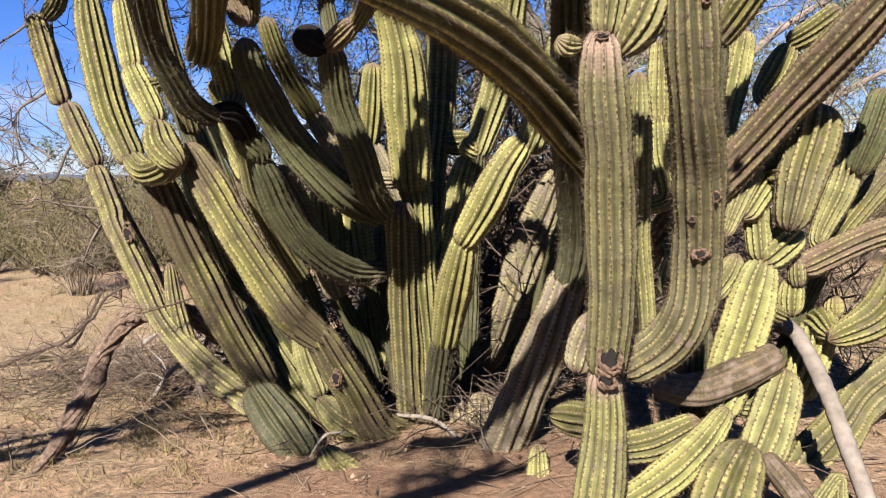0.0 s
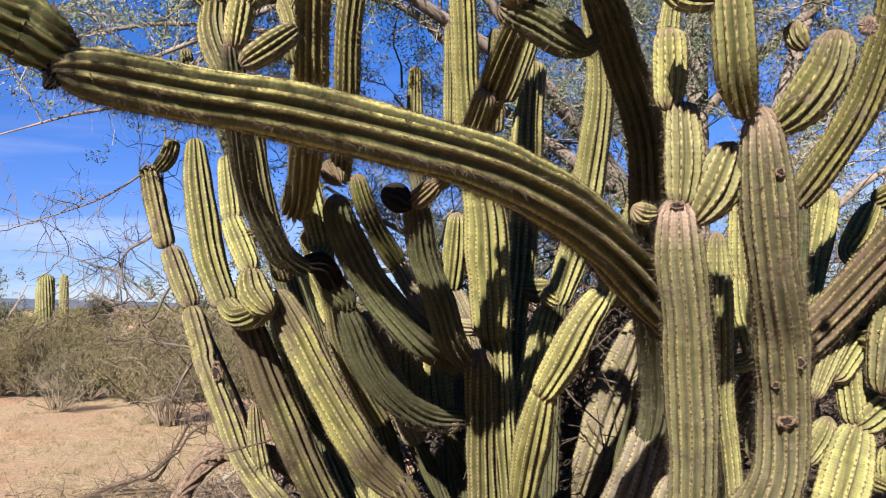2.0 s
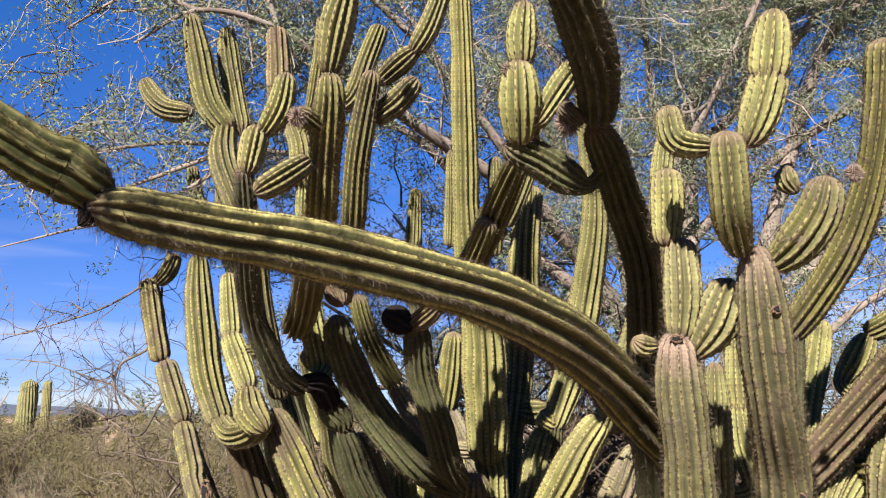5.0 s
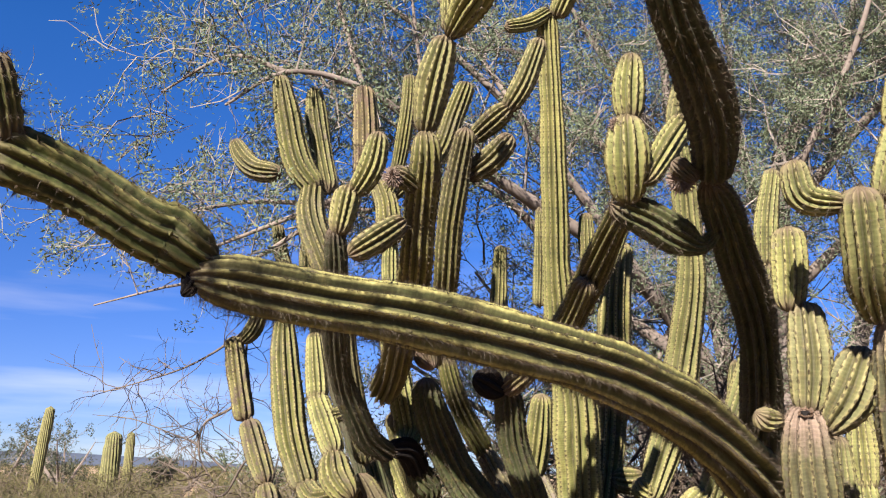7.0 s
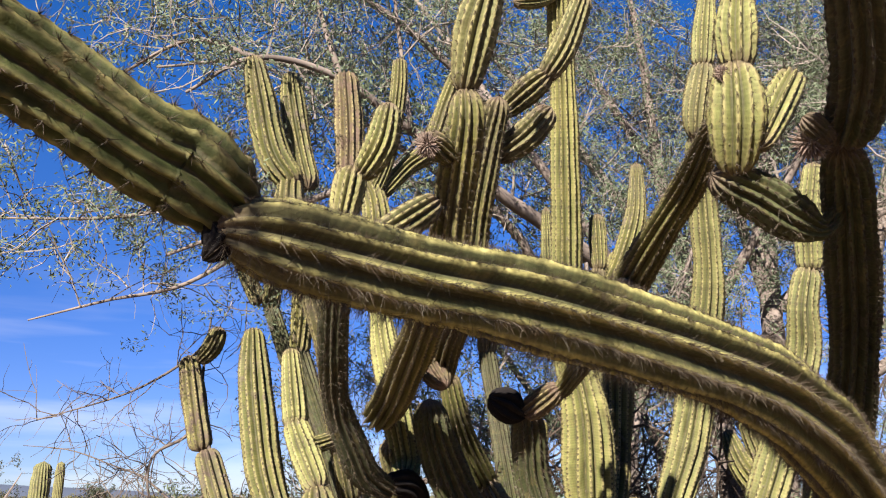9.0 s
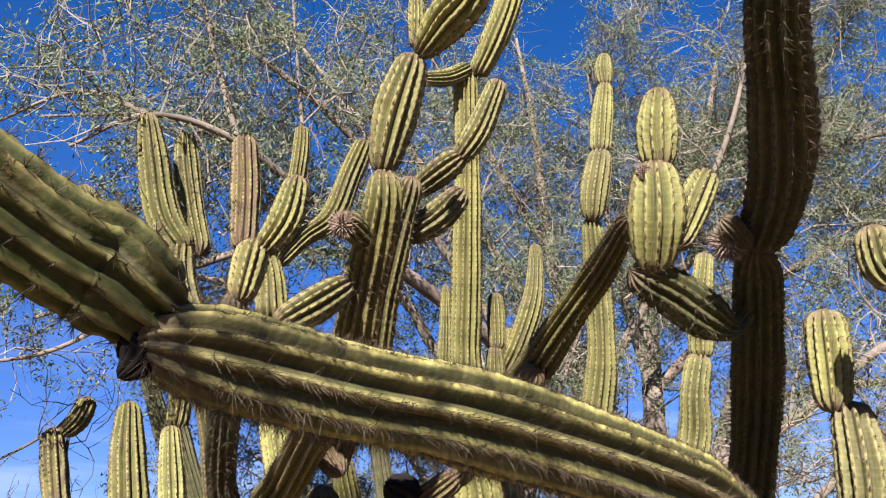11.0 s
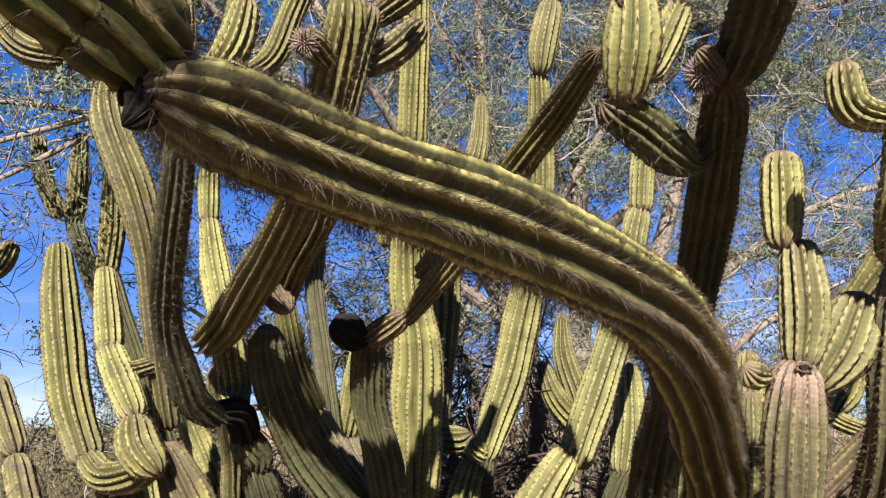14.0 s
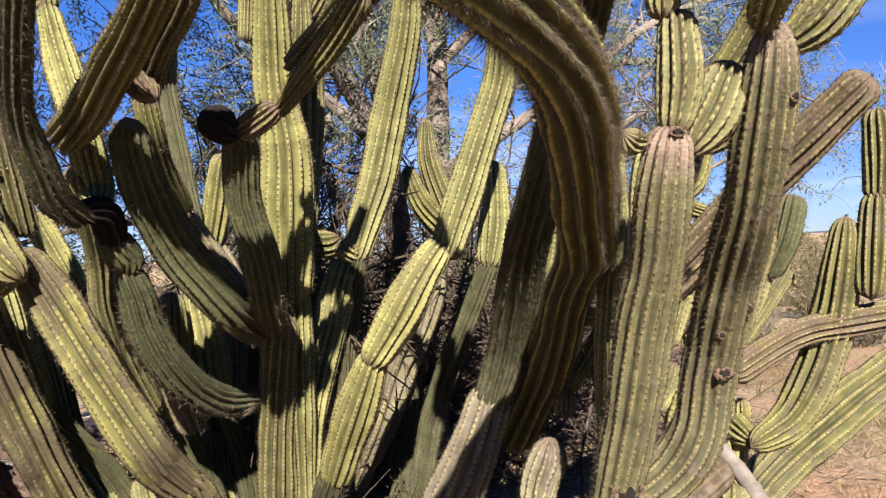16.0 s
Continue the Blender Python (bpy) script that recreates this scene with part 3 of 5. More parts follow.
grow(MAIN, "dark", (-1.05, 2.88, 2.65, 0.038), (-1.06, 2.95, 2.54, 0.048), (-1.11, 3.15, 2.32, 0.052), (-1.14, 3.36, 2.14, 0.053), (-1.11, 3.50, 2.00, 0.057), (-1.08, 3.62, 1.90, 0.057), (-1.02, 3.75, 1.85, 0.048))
grow(MAIN, "dead", (-1.01, 3.76, 1.87, 0.046), (-0.96, 3.82, 1.87, 0.057), (-0.94, 3.90, 1.83, 0.063), (-0.93, 3.96, 1.78, 0.059))
grow(MAIN, "dark", (-0.94, 3.97, 1.79, 0.053), (-0.92, 4.00, 1.74, 0.070), (-0.89, 4.03, 1.70, 0.067), (-0.89, 4.05, 1.66, 0.054))
grow(MAIN, "mid", (-1.76, 3.95, 3.87, 0.047), (-1.72, 3.98, 3.67, 0.075), (-1.65, 4.02, 3.39, 0.083), (-1.56, 4.05, 3.26, 0.065))
grow(MAIN, "mid", (-1.65, 4.20, 3.91, 0.043), (-1.62, 4.20, 3.71, 0.068), (-1.57, 4.18, 3.48, 0.064), (-1.50, 4.10, 3.26, 0.059))
grow(MAIN, "mid", (-1.57, 4.05, 3.23, 0.065), (-1.51, 3.90, 3.01, 0.080), (-1.40, 3.92, 2.73, 0.078), (-1.35, 4.00, 2.52, 0.068), (-1.33, 4.10, 2.26, 0.058), (-1.28, 4.30, 1.83, 0.060))
grow(MAIN, "mid", (-1.78, 4.05, 3.35, 0.047), (-1.91, 4.07, 3.38, 0.063), (-2.01, 4.10, 3.47, 0.061), (-2.07, 4.10, 3.57, 0.039))
grow(MAIN, "mid", (-2.14, 5.60, 3.54, 0.047), (-2.13, 5.60, 3.23, 0.063), (-2.13, 5.60, 3.00, 0.059))
grow(MAIN, "mid", (-1.89, 5.40, 3.28, 0.048), (-1.86, 5.40, 2.95, 0.073), (-1.87, 5.40, 2.69, 0.072))
grow(MAIN, "mid", (-2.38, 5.60, 3.52, 0.046), (-2.33, 5.60, 3.28, 0.053), (-2.22, 5.60, 3.05, 0.057))
grow(MAIN, "thin", (-2.63, 5.54, 2.66, 0.065), (-2.58, 5.54, 2.43, 0.080), (-2.50, 5.53, 2.12, 0.075))
grow(MAIN, "thin", (-2.46, 5.53, 2.07, 0.075), (-2.37, 5.50, 1.87, 0.088), (-2.28, 5.45, 1.70, 0.077))
grow(MAIN, "thin", (-2.26, 5.42, 1.65, 0.073), (-2.15, 5.35, 1.38, 0.085), (-2.12, 5.32, 1.29, 0.076), (-1.96, 5.25, 0.96, 0.081), (-1.80, 5.15, 0.68, 0.080), (-1.60, 5.05, 0.48, 0.088), (-1.38, 4.95, 0.32, 0.095), (-1.19, 4.85, 0.22, 0.102))
grow(MAIN, "mid", (-2.54, 5.50, 2.65, 0.044), (-2.47, 5.50, 2.73, 0.064), (-2.43, 5.50, 2.84, 0.048))
grow(MAIN, "thin", (-1.75, 5.20, 1.04, 0.032), (-1.74, 5.20, 0.85, 0.054), (-1.69, 5.15, 0.64, 0.068), (-1.62, 5.08, 0.49, 0.071))
grow(MAIN, "mid", (-1.85, 4.48, 2.62, 0.052), (-1.80, 4.40, 2.38, 0.083), (-1.74, 4.34, 2.12, 0.086), (-1.68, 4.30, 1.90, 0.089), (-1.60, 4.28, 1.70, 0.079))
grow(MAIN, "mid", (-1.58, 4.25, 1.69, 0.060), (-1.50, 4.20, 1.62, 0.068), (-1.35, 4.08, 1.64, 0.066), (-1.26, 3.98, 1.70, 0.056))
grow(MAIN, "corky", (-1.54, 4.40, 1.64, 0.081), (-1.45, 4.52, 1.29, 0.105), (-1.35, 4.64, 0.96, 0.109), (-1.24, 4.75, 0.64, 0.112), (-1.11, 4.85, 0.34, 0.093))
grow(MAIN, "lit", (-1.57, 4.22, 2.47, 0.040), (-1.54, 4.18, 2.31, 0.060), (-1.51, 4.15, 2.14, 0.060))
grow(MAIN, "lit", (-1.51, 4.14, 2.13, 0.057), (-1.44, 4.08, 2.00, 0.070), (-1.36, 4.00, 1.86, 0.057))
grow(MAIN, "mid", (-1.36, 4.00, 1.84, 0.060), (-1.33, 3.97, 1.74, 0.084), (-1.26, 3.96, 1.66, 0.062))
# the bark cover on these two stems also stands for brown shadow
grow(MAIN, "corky", (-1.26, 4.14, 1.73, 0.064), (-1.18, 4.13, 1.58, 0.092), (-1.01, 4.14, 1.23, 0.101), (-0.86, 4.22, 0.93, 0.103), (-0.80, 4.30, 0.82, 0.100), (-0.70, 4.37, 0.70, 0.084))
grow(MAIN, "corky", (-0.71, 4.36, 0.74, 0.080), (-0.58, 4.53, 0.42, 0.112), (-0.45, 4.75, 0.09, 0.117), (-0.27, 4.95, -0.04, 0.097))
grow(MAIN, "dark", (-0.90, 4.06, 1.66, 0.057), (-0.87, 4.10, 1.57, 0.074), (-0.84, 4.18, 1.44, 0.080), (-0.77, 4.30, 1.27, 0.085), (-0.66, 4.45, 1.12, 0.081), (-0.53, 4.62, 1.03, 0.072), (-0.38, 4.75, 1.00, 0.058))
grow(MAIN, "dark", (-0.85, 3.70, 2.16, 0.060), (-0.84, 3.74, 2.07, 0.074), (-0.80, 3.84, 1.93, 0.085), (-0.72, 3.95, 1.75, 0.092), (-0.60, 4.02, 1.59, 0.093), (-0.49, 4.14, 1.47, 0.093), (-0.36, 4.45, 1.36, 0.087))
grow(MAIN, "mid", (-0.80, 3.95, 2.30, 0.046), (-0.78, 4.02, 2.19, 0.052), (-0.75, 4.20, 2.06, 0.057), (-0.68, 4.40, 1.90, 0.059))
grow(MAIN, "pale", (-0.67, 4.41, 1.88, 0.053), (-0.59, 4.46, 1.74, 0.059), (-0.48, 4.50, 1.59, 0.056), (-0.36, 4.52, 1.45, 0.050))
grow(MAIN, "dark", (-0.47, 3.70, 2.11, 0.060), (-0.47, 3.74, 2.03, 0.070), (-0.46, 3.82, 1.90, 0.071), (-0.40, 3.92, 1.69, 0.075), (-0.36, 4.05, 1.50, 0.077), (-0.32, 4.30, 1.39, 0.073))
grow(MAIN, "dead", (-0.495, 3.645, 2.12, 0.040), (-0.525, 3.63, 2.135, 0.062), (-0.555, 3.62, 2.155, 0.068), (-0.59, 3.60, 2.17, 0.056))
grow(MAIN, "brown", (-0.47, 3.64, 2.13, 0.044), (-0.42, 3.60, 2.16, 0.051), (-0.36, 3.56, 2.20, 0.043))
grow(MAIN, "mid", (-0.35, 3.57, 2.19, 0.033), (-0.25, 3.45, 2.31, 0.045), (-0.18, 3.35, 2.40, 0.049), (-0.12, 3.22, 2.50, 0.048))
grow(MAIN, "mid", (-0.25, 4.60, 1.37, 0.088), (-0.26, 4.78, 1.00, 0.095), (-0.26, 4.95, 0.56, 0.100), (-0.25, 5.05, 0.18, 0.106), (-0.24, 5.12, -0.08, 0.126))
grow(MAIN, "mid", (0.11, 5.40, 3.23, 0.084), (0.06, 5.40, 2.84, 0.105), (0.03, 5.45, 2.35, 0.114), (-0.02, 5.45, 1.89, 0.103), (-0.08, 5.40, 1.45, 0.092), (-0.11, 5.30, 0.63, 0.088), (-0.12, 5.08, 0.56, 0.067))
grow(MAIN, "mid", (0.03, 5.40, 1.75, 0.078), (0.12, 5.40, 1.74, 0.085), (0.17, 5.40, 1.76, 0.070))
grow(MAIN, "mid", (-0.70, 5.50, 3.28, 0.044), (-0.71, 5.50, 3.00, 0.059), (-0.72, 5.50, 2.68, 0.062))
grow(MAIN, "mid", (0.10, 4.40, 3.42, 0.029), (0.08, 4.40, 3.16, 0.053), (0.01, 4.40, 2.93, 0.061), (-0.06, 4.45, 2.79, 0.054))
grow(MAIN, "mid", (-0.11, 4.40, 3.15, 0.036), (-0.11, 4.40, 3.02, 0.047), (-0.11, 4.40, 2.89, 0.038))
grow(MAIN, "mid", (-0.12, 4.40, 2.88, 0.038), (-0.12, 4.42, 2.72, 0.051), (-0.13, 4.45, 2.62, 0.051))
grow(MAIN, "lit", (-0.36, 4.30, 3.17, 0.019), (-0.36, 4.35, 2.92, 0.037), (-0.37, 4.40, 2.66, 0.040))
grow(MAIN, "lit", (0.52, 4.33, 4.51, 0.031), (0.51, 4.33, 4.42, 0.049), (0.51, 4.33, 4.33, 0.040))
grow(MAIN, "lit", (0.51, 4.33, 4.32, 0.043), (0.48, 4.34, 4.12, 0.063), (0.46, 4.35, 3.94, 0.056))
grow(MAIN, "lit", (0.46, 4.35, 3.92, 0.059), (0.42, 4.38, 3.71, 0.080), (0.41, 4.42, 3.58, 0.052))
grow(MAIN, "lit", (0.41, 4.45, 3.57, 0.056), (0.45, 4.60, 3.23, 0.076), (0.47, 4.75, 2.85, 0.081), (0.42, 4.93, 2.45, 0.103), (0.36, 5.00, 2.12, 0.103), (0.27, 5.02, 1.84, 0.095), (0.21, 5.00, 1.66, 0.072))
grow(MAIN, "lit", (0.22, 5.00, 1.67, 0.058), (0.17, 5.00, 1.70, 0.072), (0.15, 5.00, 1.73, 0.062))
grow(MAIN, "lit", (0.77, 3.90, 3.18, 0.040), (0.73, 3.92, 2.95, 0.056), (0.72, 3.95, 2.75, 0.056))
grow(MAIN, "lit", (0.71, 3.95, 2.73, 0.055), (0.68, 3.97, 2.59, 0.064), (0.68, 4.05, 2.40, 0.073), (0.58, 4.10, 2.08, 0.082), (0.43, 4.12, 1.67, 0.078))
grow(MAIN, "lit", (0.39, 4.10, 1.69, 0.067), (0.30, 4.10, 1.57, 0.087), (0.19, 4.15, 1.37, 0.093), (0.09, 4.18, 1.21, 0.071))
grow(MAIN, "lit", (0.10, 4.20, 1.22, 0.069), (0.05, 4.32, 1.01, 0.097), (0.00, 4.48, 0.77, 0.096), (-0.03, 4.58, 0.61, 0.076))
grow(MAIN, "dark", (-0.03, 4.58, 0.63, 0.073), (-0.07, 4.75, 0.39, 0.076), (-0.11, 4.90, 0.11, 0.079))
grow(MAIN, "lit", (0.87, 4.60, 2.10, 0.052), (0.86, 4.60, 1.83, 0.088), (0.82, 4.60, 1.60, 0.065))
grow(MAIN, "mid", (0.81, 5.57, 2.49, 0.035), (0.82, 5.57, 2.22, 0.074), (0.92, 5.57, 1.93, 0.089))
grow(MAIN, "mid", (0.68, 5.57, 2.19, 0.038), (0.76, 5.57, 1.97, 0.081), (0.93, 5.57, 1.79, 0.082))
grow(MAIN, "lit", (1.11, 4.40, 1.86, 0.079), (1.02, 4.40, 1.50, 0.105), (0.93, 4.40, 1.14, 0.084), (0.76, 4.36, 1.11, 0.067))
grow(MAIN, "pale", (0.75, 5.30, 1.53, 0.076), (0.66, 5.40, 1.29, 0.129), (0.55, 5.50, 1.02, 0.141), (0.43, 5.60, 0.63, 0.126), (0.35, 5.70, 0.39, 0.103))
grow(MAIN, "pale", (0.35, 5.70, 0.38, 0.099), (0.30, 5.75, 0.24, 0.080), (0.26, 5.78, 0.16, 0.040))
grow(MAIN, "pale", (0.61, 4.10, 1.02, 0.099), (0.52, 4.15, 0.76, 0.122), (0.41, 4.30, 0.43, 0.129), (0.29, 4.45, 0.09, 0.134), (0.20, 4.52, -0.15, 0.128))
grow(MAIN, "pale", (0.00, 5.10, 0.14, 0.071), (0.01, 5.00, 0.00, 0.105), (0.06, 4.90, -0.16, 0.103))
grow(MAIN, "pale", (0.18, 5.00, 0.16, 0.079), (0.17, 4.90, -0.01, 0.103), (0.11, 4.80, -0.16, 0.101))
grow(MAIN, "lit", (-0.55, 5.60, 0.67, 0.070), (-0.54, 5.60, 0.47, 0.089), (-0.48, 5.60, 0.27, 0.070))
grow(MAIN, "lit", (-0.91, 5.00, 0.60, 0.059), (-0.87, 4.95, 0.44, 0.077), (-0.80, 4.90, 0.26, 0.075))
grow(MAIN, "mid", (-0.76, 4.70, 0.26, 0.059), (-0.66, 4.68, 0.16, 0.092), (-0.52, 4.75, 0.05, 0.087))
grow(MAIN, "mid", (-1.28, 5.30, 0.71, 0.070), (-1.14, 5.20, 0.46, 0.108), (-0.98, 5.10, 0.23, 0.125), (-0.84, 5.00, 0.07, 0.123))
# dark skin stands for the shade on this low lump
grow(MAIN, "dark", (-1.15, 4.80, 0.30, 0.111), (-1.00, 4.68, 0.14, 0.144), (-0.85, 4.60, -0.04, 0.123))
grow(MAIN, "mid", (-0.70, 4.35, 0.09, 0.055), (-0.62, 4.32, -0.01, 0.099), (-0.47, 4.30, -0.11, 0.106))
grow(MAIN, "lit", (-0.74, 5.00, 1.50, 0.062), (-0.74, 5.10, 1.19, 0.088), (-0.76, 5.20, 0.90, 0.081))
grow(MAIN, "pale", (-0.90, 4.60, 1.60, 0.066), (-0.84, 4.70, 1.43, 0.078), (-0.75, 4.80, 1.15, 0.078), (-0.66, 4.90, 0.87, 0.085))
grow(MAIN, "lit", (-0.62, 5.20, 1.50, 0.078), (-0.58, 5.20, 1.30, 0.104), (-0.56, 5.20, 1.11, 0.110), (-0.54, 5.20, 0.89, 0.090))
grow(MAIN, "pale", (-0.42, 5.38, 1.36, 0.046), (-0.41, 5.38, 1.15, 0.064), (-0.43, 5.36, 0.90, 0.054))
grow(MAIN, "lit", (0.16, 5.05, 1.62, 0.076), (0.11, 5.05, 1.47, 0.096), (0.06, 5.05, 1.27, 0.098), (-0.01, 5.05, 1.06, 0.093), (-0.08, 5.05, 0.76, 0.090), (-0.11, 5.05, 0.40, 0.092), (-0.12, 5.05, 0.02, 0.095))
grow(MAIN, "lit", (-1.16, 4.20, 3.01, 0.032), (-1.16, 4.20, 2.86, 0.049), (-1.15, 4.20, 2.70, 0.044))
grow(MAIN, "lit", (-1.14, 4.15, 2.67, 0.046), (-1.09, 4.00, 2.46, 0.063), (-1.02, 3.90, 2.19, 0.066), (-0.98, 3.95, 1.96, 0.066), (-0.97, 3.87, 1.90, 0.044))
grow(MAIN, "lit", (-1.03, 3.95, 2.02, 0.073), (-1.01, 4.05, 1.90, 0.069), (-1.00, 4.25, 1.71, 0.060), (-1.00, 4.40, 1.50, 0.058), (-0.94, 4.60, 1.24, 0.067), (-0.86, 4.80, 1.00, 0.074))
grow(MAIN, "lit", (-1.49, 4.90, 1.62, 0.058), (-1.46, 4.90, 1.49, 0.068), (-1.43, 4.90, 1.38, 0.060))
grow(MAIN, "lit", (-1.43, 4.90, 1.37, 0.055), (-1.39, 4.95, 1.19, 0.069), (-1.35, 5.00, 1.02, 0.069))
grow(MAIN, "lit", (-1.34, 5.00, 1.92, 0.064), (-1.25, 5.00, 1.73, 0.071), (-1.17, 5.00, 1.56, 0.064))
grow(MAIN, "lit", (-0.43, 5.50, 2.25, 0.069), (-0.46, 5.60, 2.02, 0.089), (-0.50, 5.70, 1.78, 0.075))
grow(MAIN, "pale", (-0.48, 5.70, 1.75, 0.063), (-0.39, 5.70, 1.56, 0.070), (-0.32, 5.70, 1.36, 0.070))
grow(MAIN, "brown", (-0.81, 3.42, 2.28, 0.038), (-0.79, 3.40, 2.24, 0.051), (-0.76, 3.38, 2.20, 0.035))
grow(MAIN, "pale", (-0.71, 4.90, 1.89, 0.046), (-0.66, 4.90, 1.75, 0.054), (-0.57, 4.90, 1.67, 0.057), (-0.46, 4.90, 1.55, 0.057), (-0.25, 4.79, 1.52, 0.046))
grow(FRONT, "front", (0.47, 2.42, 1.95, 0.050), (0.48, 2.47, 1.82, 0.070), (0.51, 2.56, 1.65, 0.075), (0.53, 2.66, 1.49, 0.078), (0.56, 2.78, 1.26, 0.080), (0.57, 2.88, 1.05, 0.080), (0.57, 2.97, 0.84, 0.068))
grow(FRONT, "front", (0.56, 2.98, 0.82, 0.064), (0.57, 3.03, 0.61, 0.076), (0.56, 3.08, 0.37, 0.091), (0.53, 3.12, 0.13, 0.100), (0.51, 3.15, -0.15, 0.102))
grow(FRONT, "lit", (0.48, 2.42, 1.96, 0.040), (0.49, 2.40, 2.08, 0.056), (0.49, 2.40, 2.23, 0.046))
grow(FRONT, "lit", (0.45, 2.40, 2.24, 0.038), (0.46, 2.40, 2.35, 0.051), (0.46, 2.39, 2.45, 0.043))
grow(FRONT, "lit", (0.52, 2.42, 1.90, 0.030), (0.58, 2.40, 1.99, 0.067), (0.62, 2.38, 2.10, 0.050))
grow(FRONT, "lit", (0.41, 2.45, 1.93, 0.022), (0.37, 2.44, 1.93, 0.034), (0.35, 2.43, 1.94, 0.027))
grow(FRONT, "aged", (0.68, 2.28, 2.18, 0.044), (0.70, 2.34, 2.02, 0.070), (0.75, 2.48, 1.78, 0.076), (0.83, 2.70, 1.54, 0.082), (0.87, 2.86, 1.28, 0.084), (0.87, 2.93, 1.07, 0.089), (0.80, 3.00, 0.92, 0.087), (0.67, 3.05, 0.82, 0.074))
grow(FRONT, "lit", (0.635, 2.27, 2.185, 0.034), (0.592, 2.17, 2.250, 0.051), (0.570, 2.10, 2.321, 0.054), (0.558, 2.06, 2.397, 0.053), (0.552, 2.04, 2.443, 0.048))
grow(FRONT, "lit", (0.515, 2.06, 2.43, 0.025), (0.43, 2.06, 2.45, 0.037), (0.41, 2.05, 2.53, 0.033))
grow(FRONT, "lit", (0.62, 2.07, 2.44, 0.030), (0.65, 2.06, 2.51, 0.052), (0.68, 2.05, 2.61, 0.054))
grow(FRONT, "lit", (0.68, 2.05, 2.62, 0.051), (0.69, 2.04, 2.70, 0.051), (0.70, 2.03, 2.79, 0.034))
grow(FRONT, "mid", (0.72, 2.30, 2.14, 0.029), (0.78, 2.26, 2.19, 0.060), (0.84, 2.22, 2.28, 0.059), (0.86, 2.20, 2.36, 0.044))
grow(FRONT, "lit", (0.79, 2.24, 2.35, 0.021), (0.77, 2.24, 2.38, 0.032), (0.77, 2.24, 2.41, 0.024))
grow(FRONT, "mid", (1.12, 3.40, 2.06, 0.053), (1.19, 3.30, 2.18, 0.066), (1.28, 3.15, 2.37, 0.065), (1.32, 3.00, 2.58, 0.059), (1.32, 2.85, 2.80, 0.060), (1.31, 2.75, 3.01, 0.059))
grow(FRONT, "lit", (0.75, 3.18, 1.91, 0.031), (0.75, 3.20, 1.77, 0.049), (0.76, 3.25, 1.56, 0.053), (0.77, 3.32, 1.29, 0.051), (0.80, 3.38, 1.04, 0.051), (0.82, 3.40, 0.75, 0.052))
grow(FRONT, "lit", (0.91, 3.50, 1.77, 0.038), (0.92, 3.50, 1.61, 0.054), (0.94, 3.50, 1.42, 0.042), (0.76, 3.56, 1.39, 0.034))
grow(FRONT, "lit", (0.92, 3.50, 2.07, 0.040), (0.92, 3.50, 1.90, 0.053), (0.92, 3.50, 1.75, 0.045))
grow(FRONT, "brown", (0.97, 3.78, 1.19, 0.070), (1.05, 3.72, 1.32, 0.084), (1.24, 3.60, 1.53, 0.086), (1.42, 3.40, 1.80, 0.086), (1.55, 3.20, 2.01, 0.086), (1.67, 3.00, 2.21, 0.080))
grow(FRONT, "lit", (1.44, 4.00, 2.16, 0.057), (1.39, 4.00, 1.95, 0.078), (1.32, 4.00, 1.60, 0.053))
grow(FRONT, "mid", (1.62, 3.90, 2.08, 0.045), (1.56, 3.90, 1.96, 0.068), (1.50, 3.90, 1.85, 0.042), (1.61, 3.82, 1.78, 0.035))
grow(FRONT, "mid", (1.63, 3.90, 2.10, 0.047), (1.70, 3.85, 2.14, 0.057), (1.79, 3.80, 2.21, 0.057))
grow(FRONT, "lit", (1.40, 3.70, 1.55, 0.049), (1.31, 3.65, 1.42, 0.048), (1.22, 3.60, 1.25, 0.028))
grow(FRONT, "mid", (1.60, 3.55, 1.76, 0.084), (1.58, 3.55, 1.66, 0.103), (1.53, 3.55, 1.50, 0.104), (1.48, 3.55, 1.29, 0.070))
grow(FRONT, "lit", (1.92, 3.90, 1.66, 0.055), (1.87, 3.90, 1.43, 0.069), (1.76, 3.90, 1.18, 0.043), (1.77, 3.79, 1.14, 0.034))
grow(FRONT, "mid", (2.21, 4.10, 1.49, 0.070), (2.05, 4.10, 1.30, 0.059), (1.93, 4.10, 1.15, 0.039))
grow(FRONT, "dark", (2.02, 3.80, 1.83, 0.077), (1.96, 3.80, 1.66, 0.077), (1.92, 3.85, 1.51, 0.065))
grow(FRONT, "lit", (1.42, 3.70, 1.10, 0.069), (1.36, 3.68, 0.92, 0.107), (1.27, 3.64, 0.67, 0.106), (1.18, 3.60, 0.47, 0.093))
grow(FRONT, "lit", (1.40, 3.70, 1.37, 0.043), (1.40, 3.70, 1.27, 0.058), (1.41, 3.70, 1.14, 0.051))
grow(FRONT, "lit", (1.57, 3.72, 1.23, 0.064), (1.50, 3.70, 1.18, 0.084), (1.43, 3.70, 1.12, 0.064))
grow(FRONT, "lit", (1.60, 3.75, 1.00, 0.034), (1.59, 3.74, 1.06, 0.041), (1.59, 3.74, 1.10, 0.033))
grow(FRONT, "lit", (1.59, 3.80, 0.86, 0.047), (1.59, 3.80, 0.93, 0.060), (1.60, 3.80, 1.00, 0.050))
grow(FRONT, "lit", (1.53, 3.75, 0.85, 0.034), (1.45, 3.70, 0.89, 0.043), (1.42, 3.68, 0.91, 0.033))
grow(FRONT, "lit", (1.93, 4.10, 0.77, 0.034), (1.93, 4.10, 0.81, 0.048), (1.93, 4.10, 0.86, 0.037))
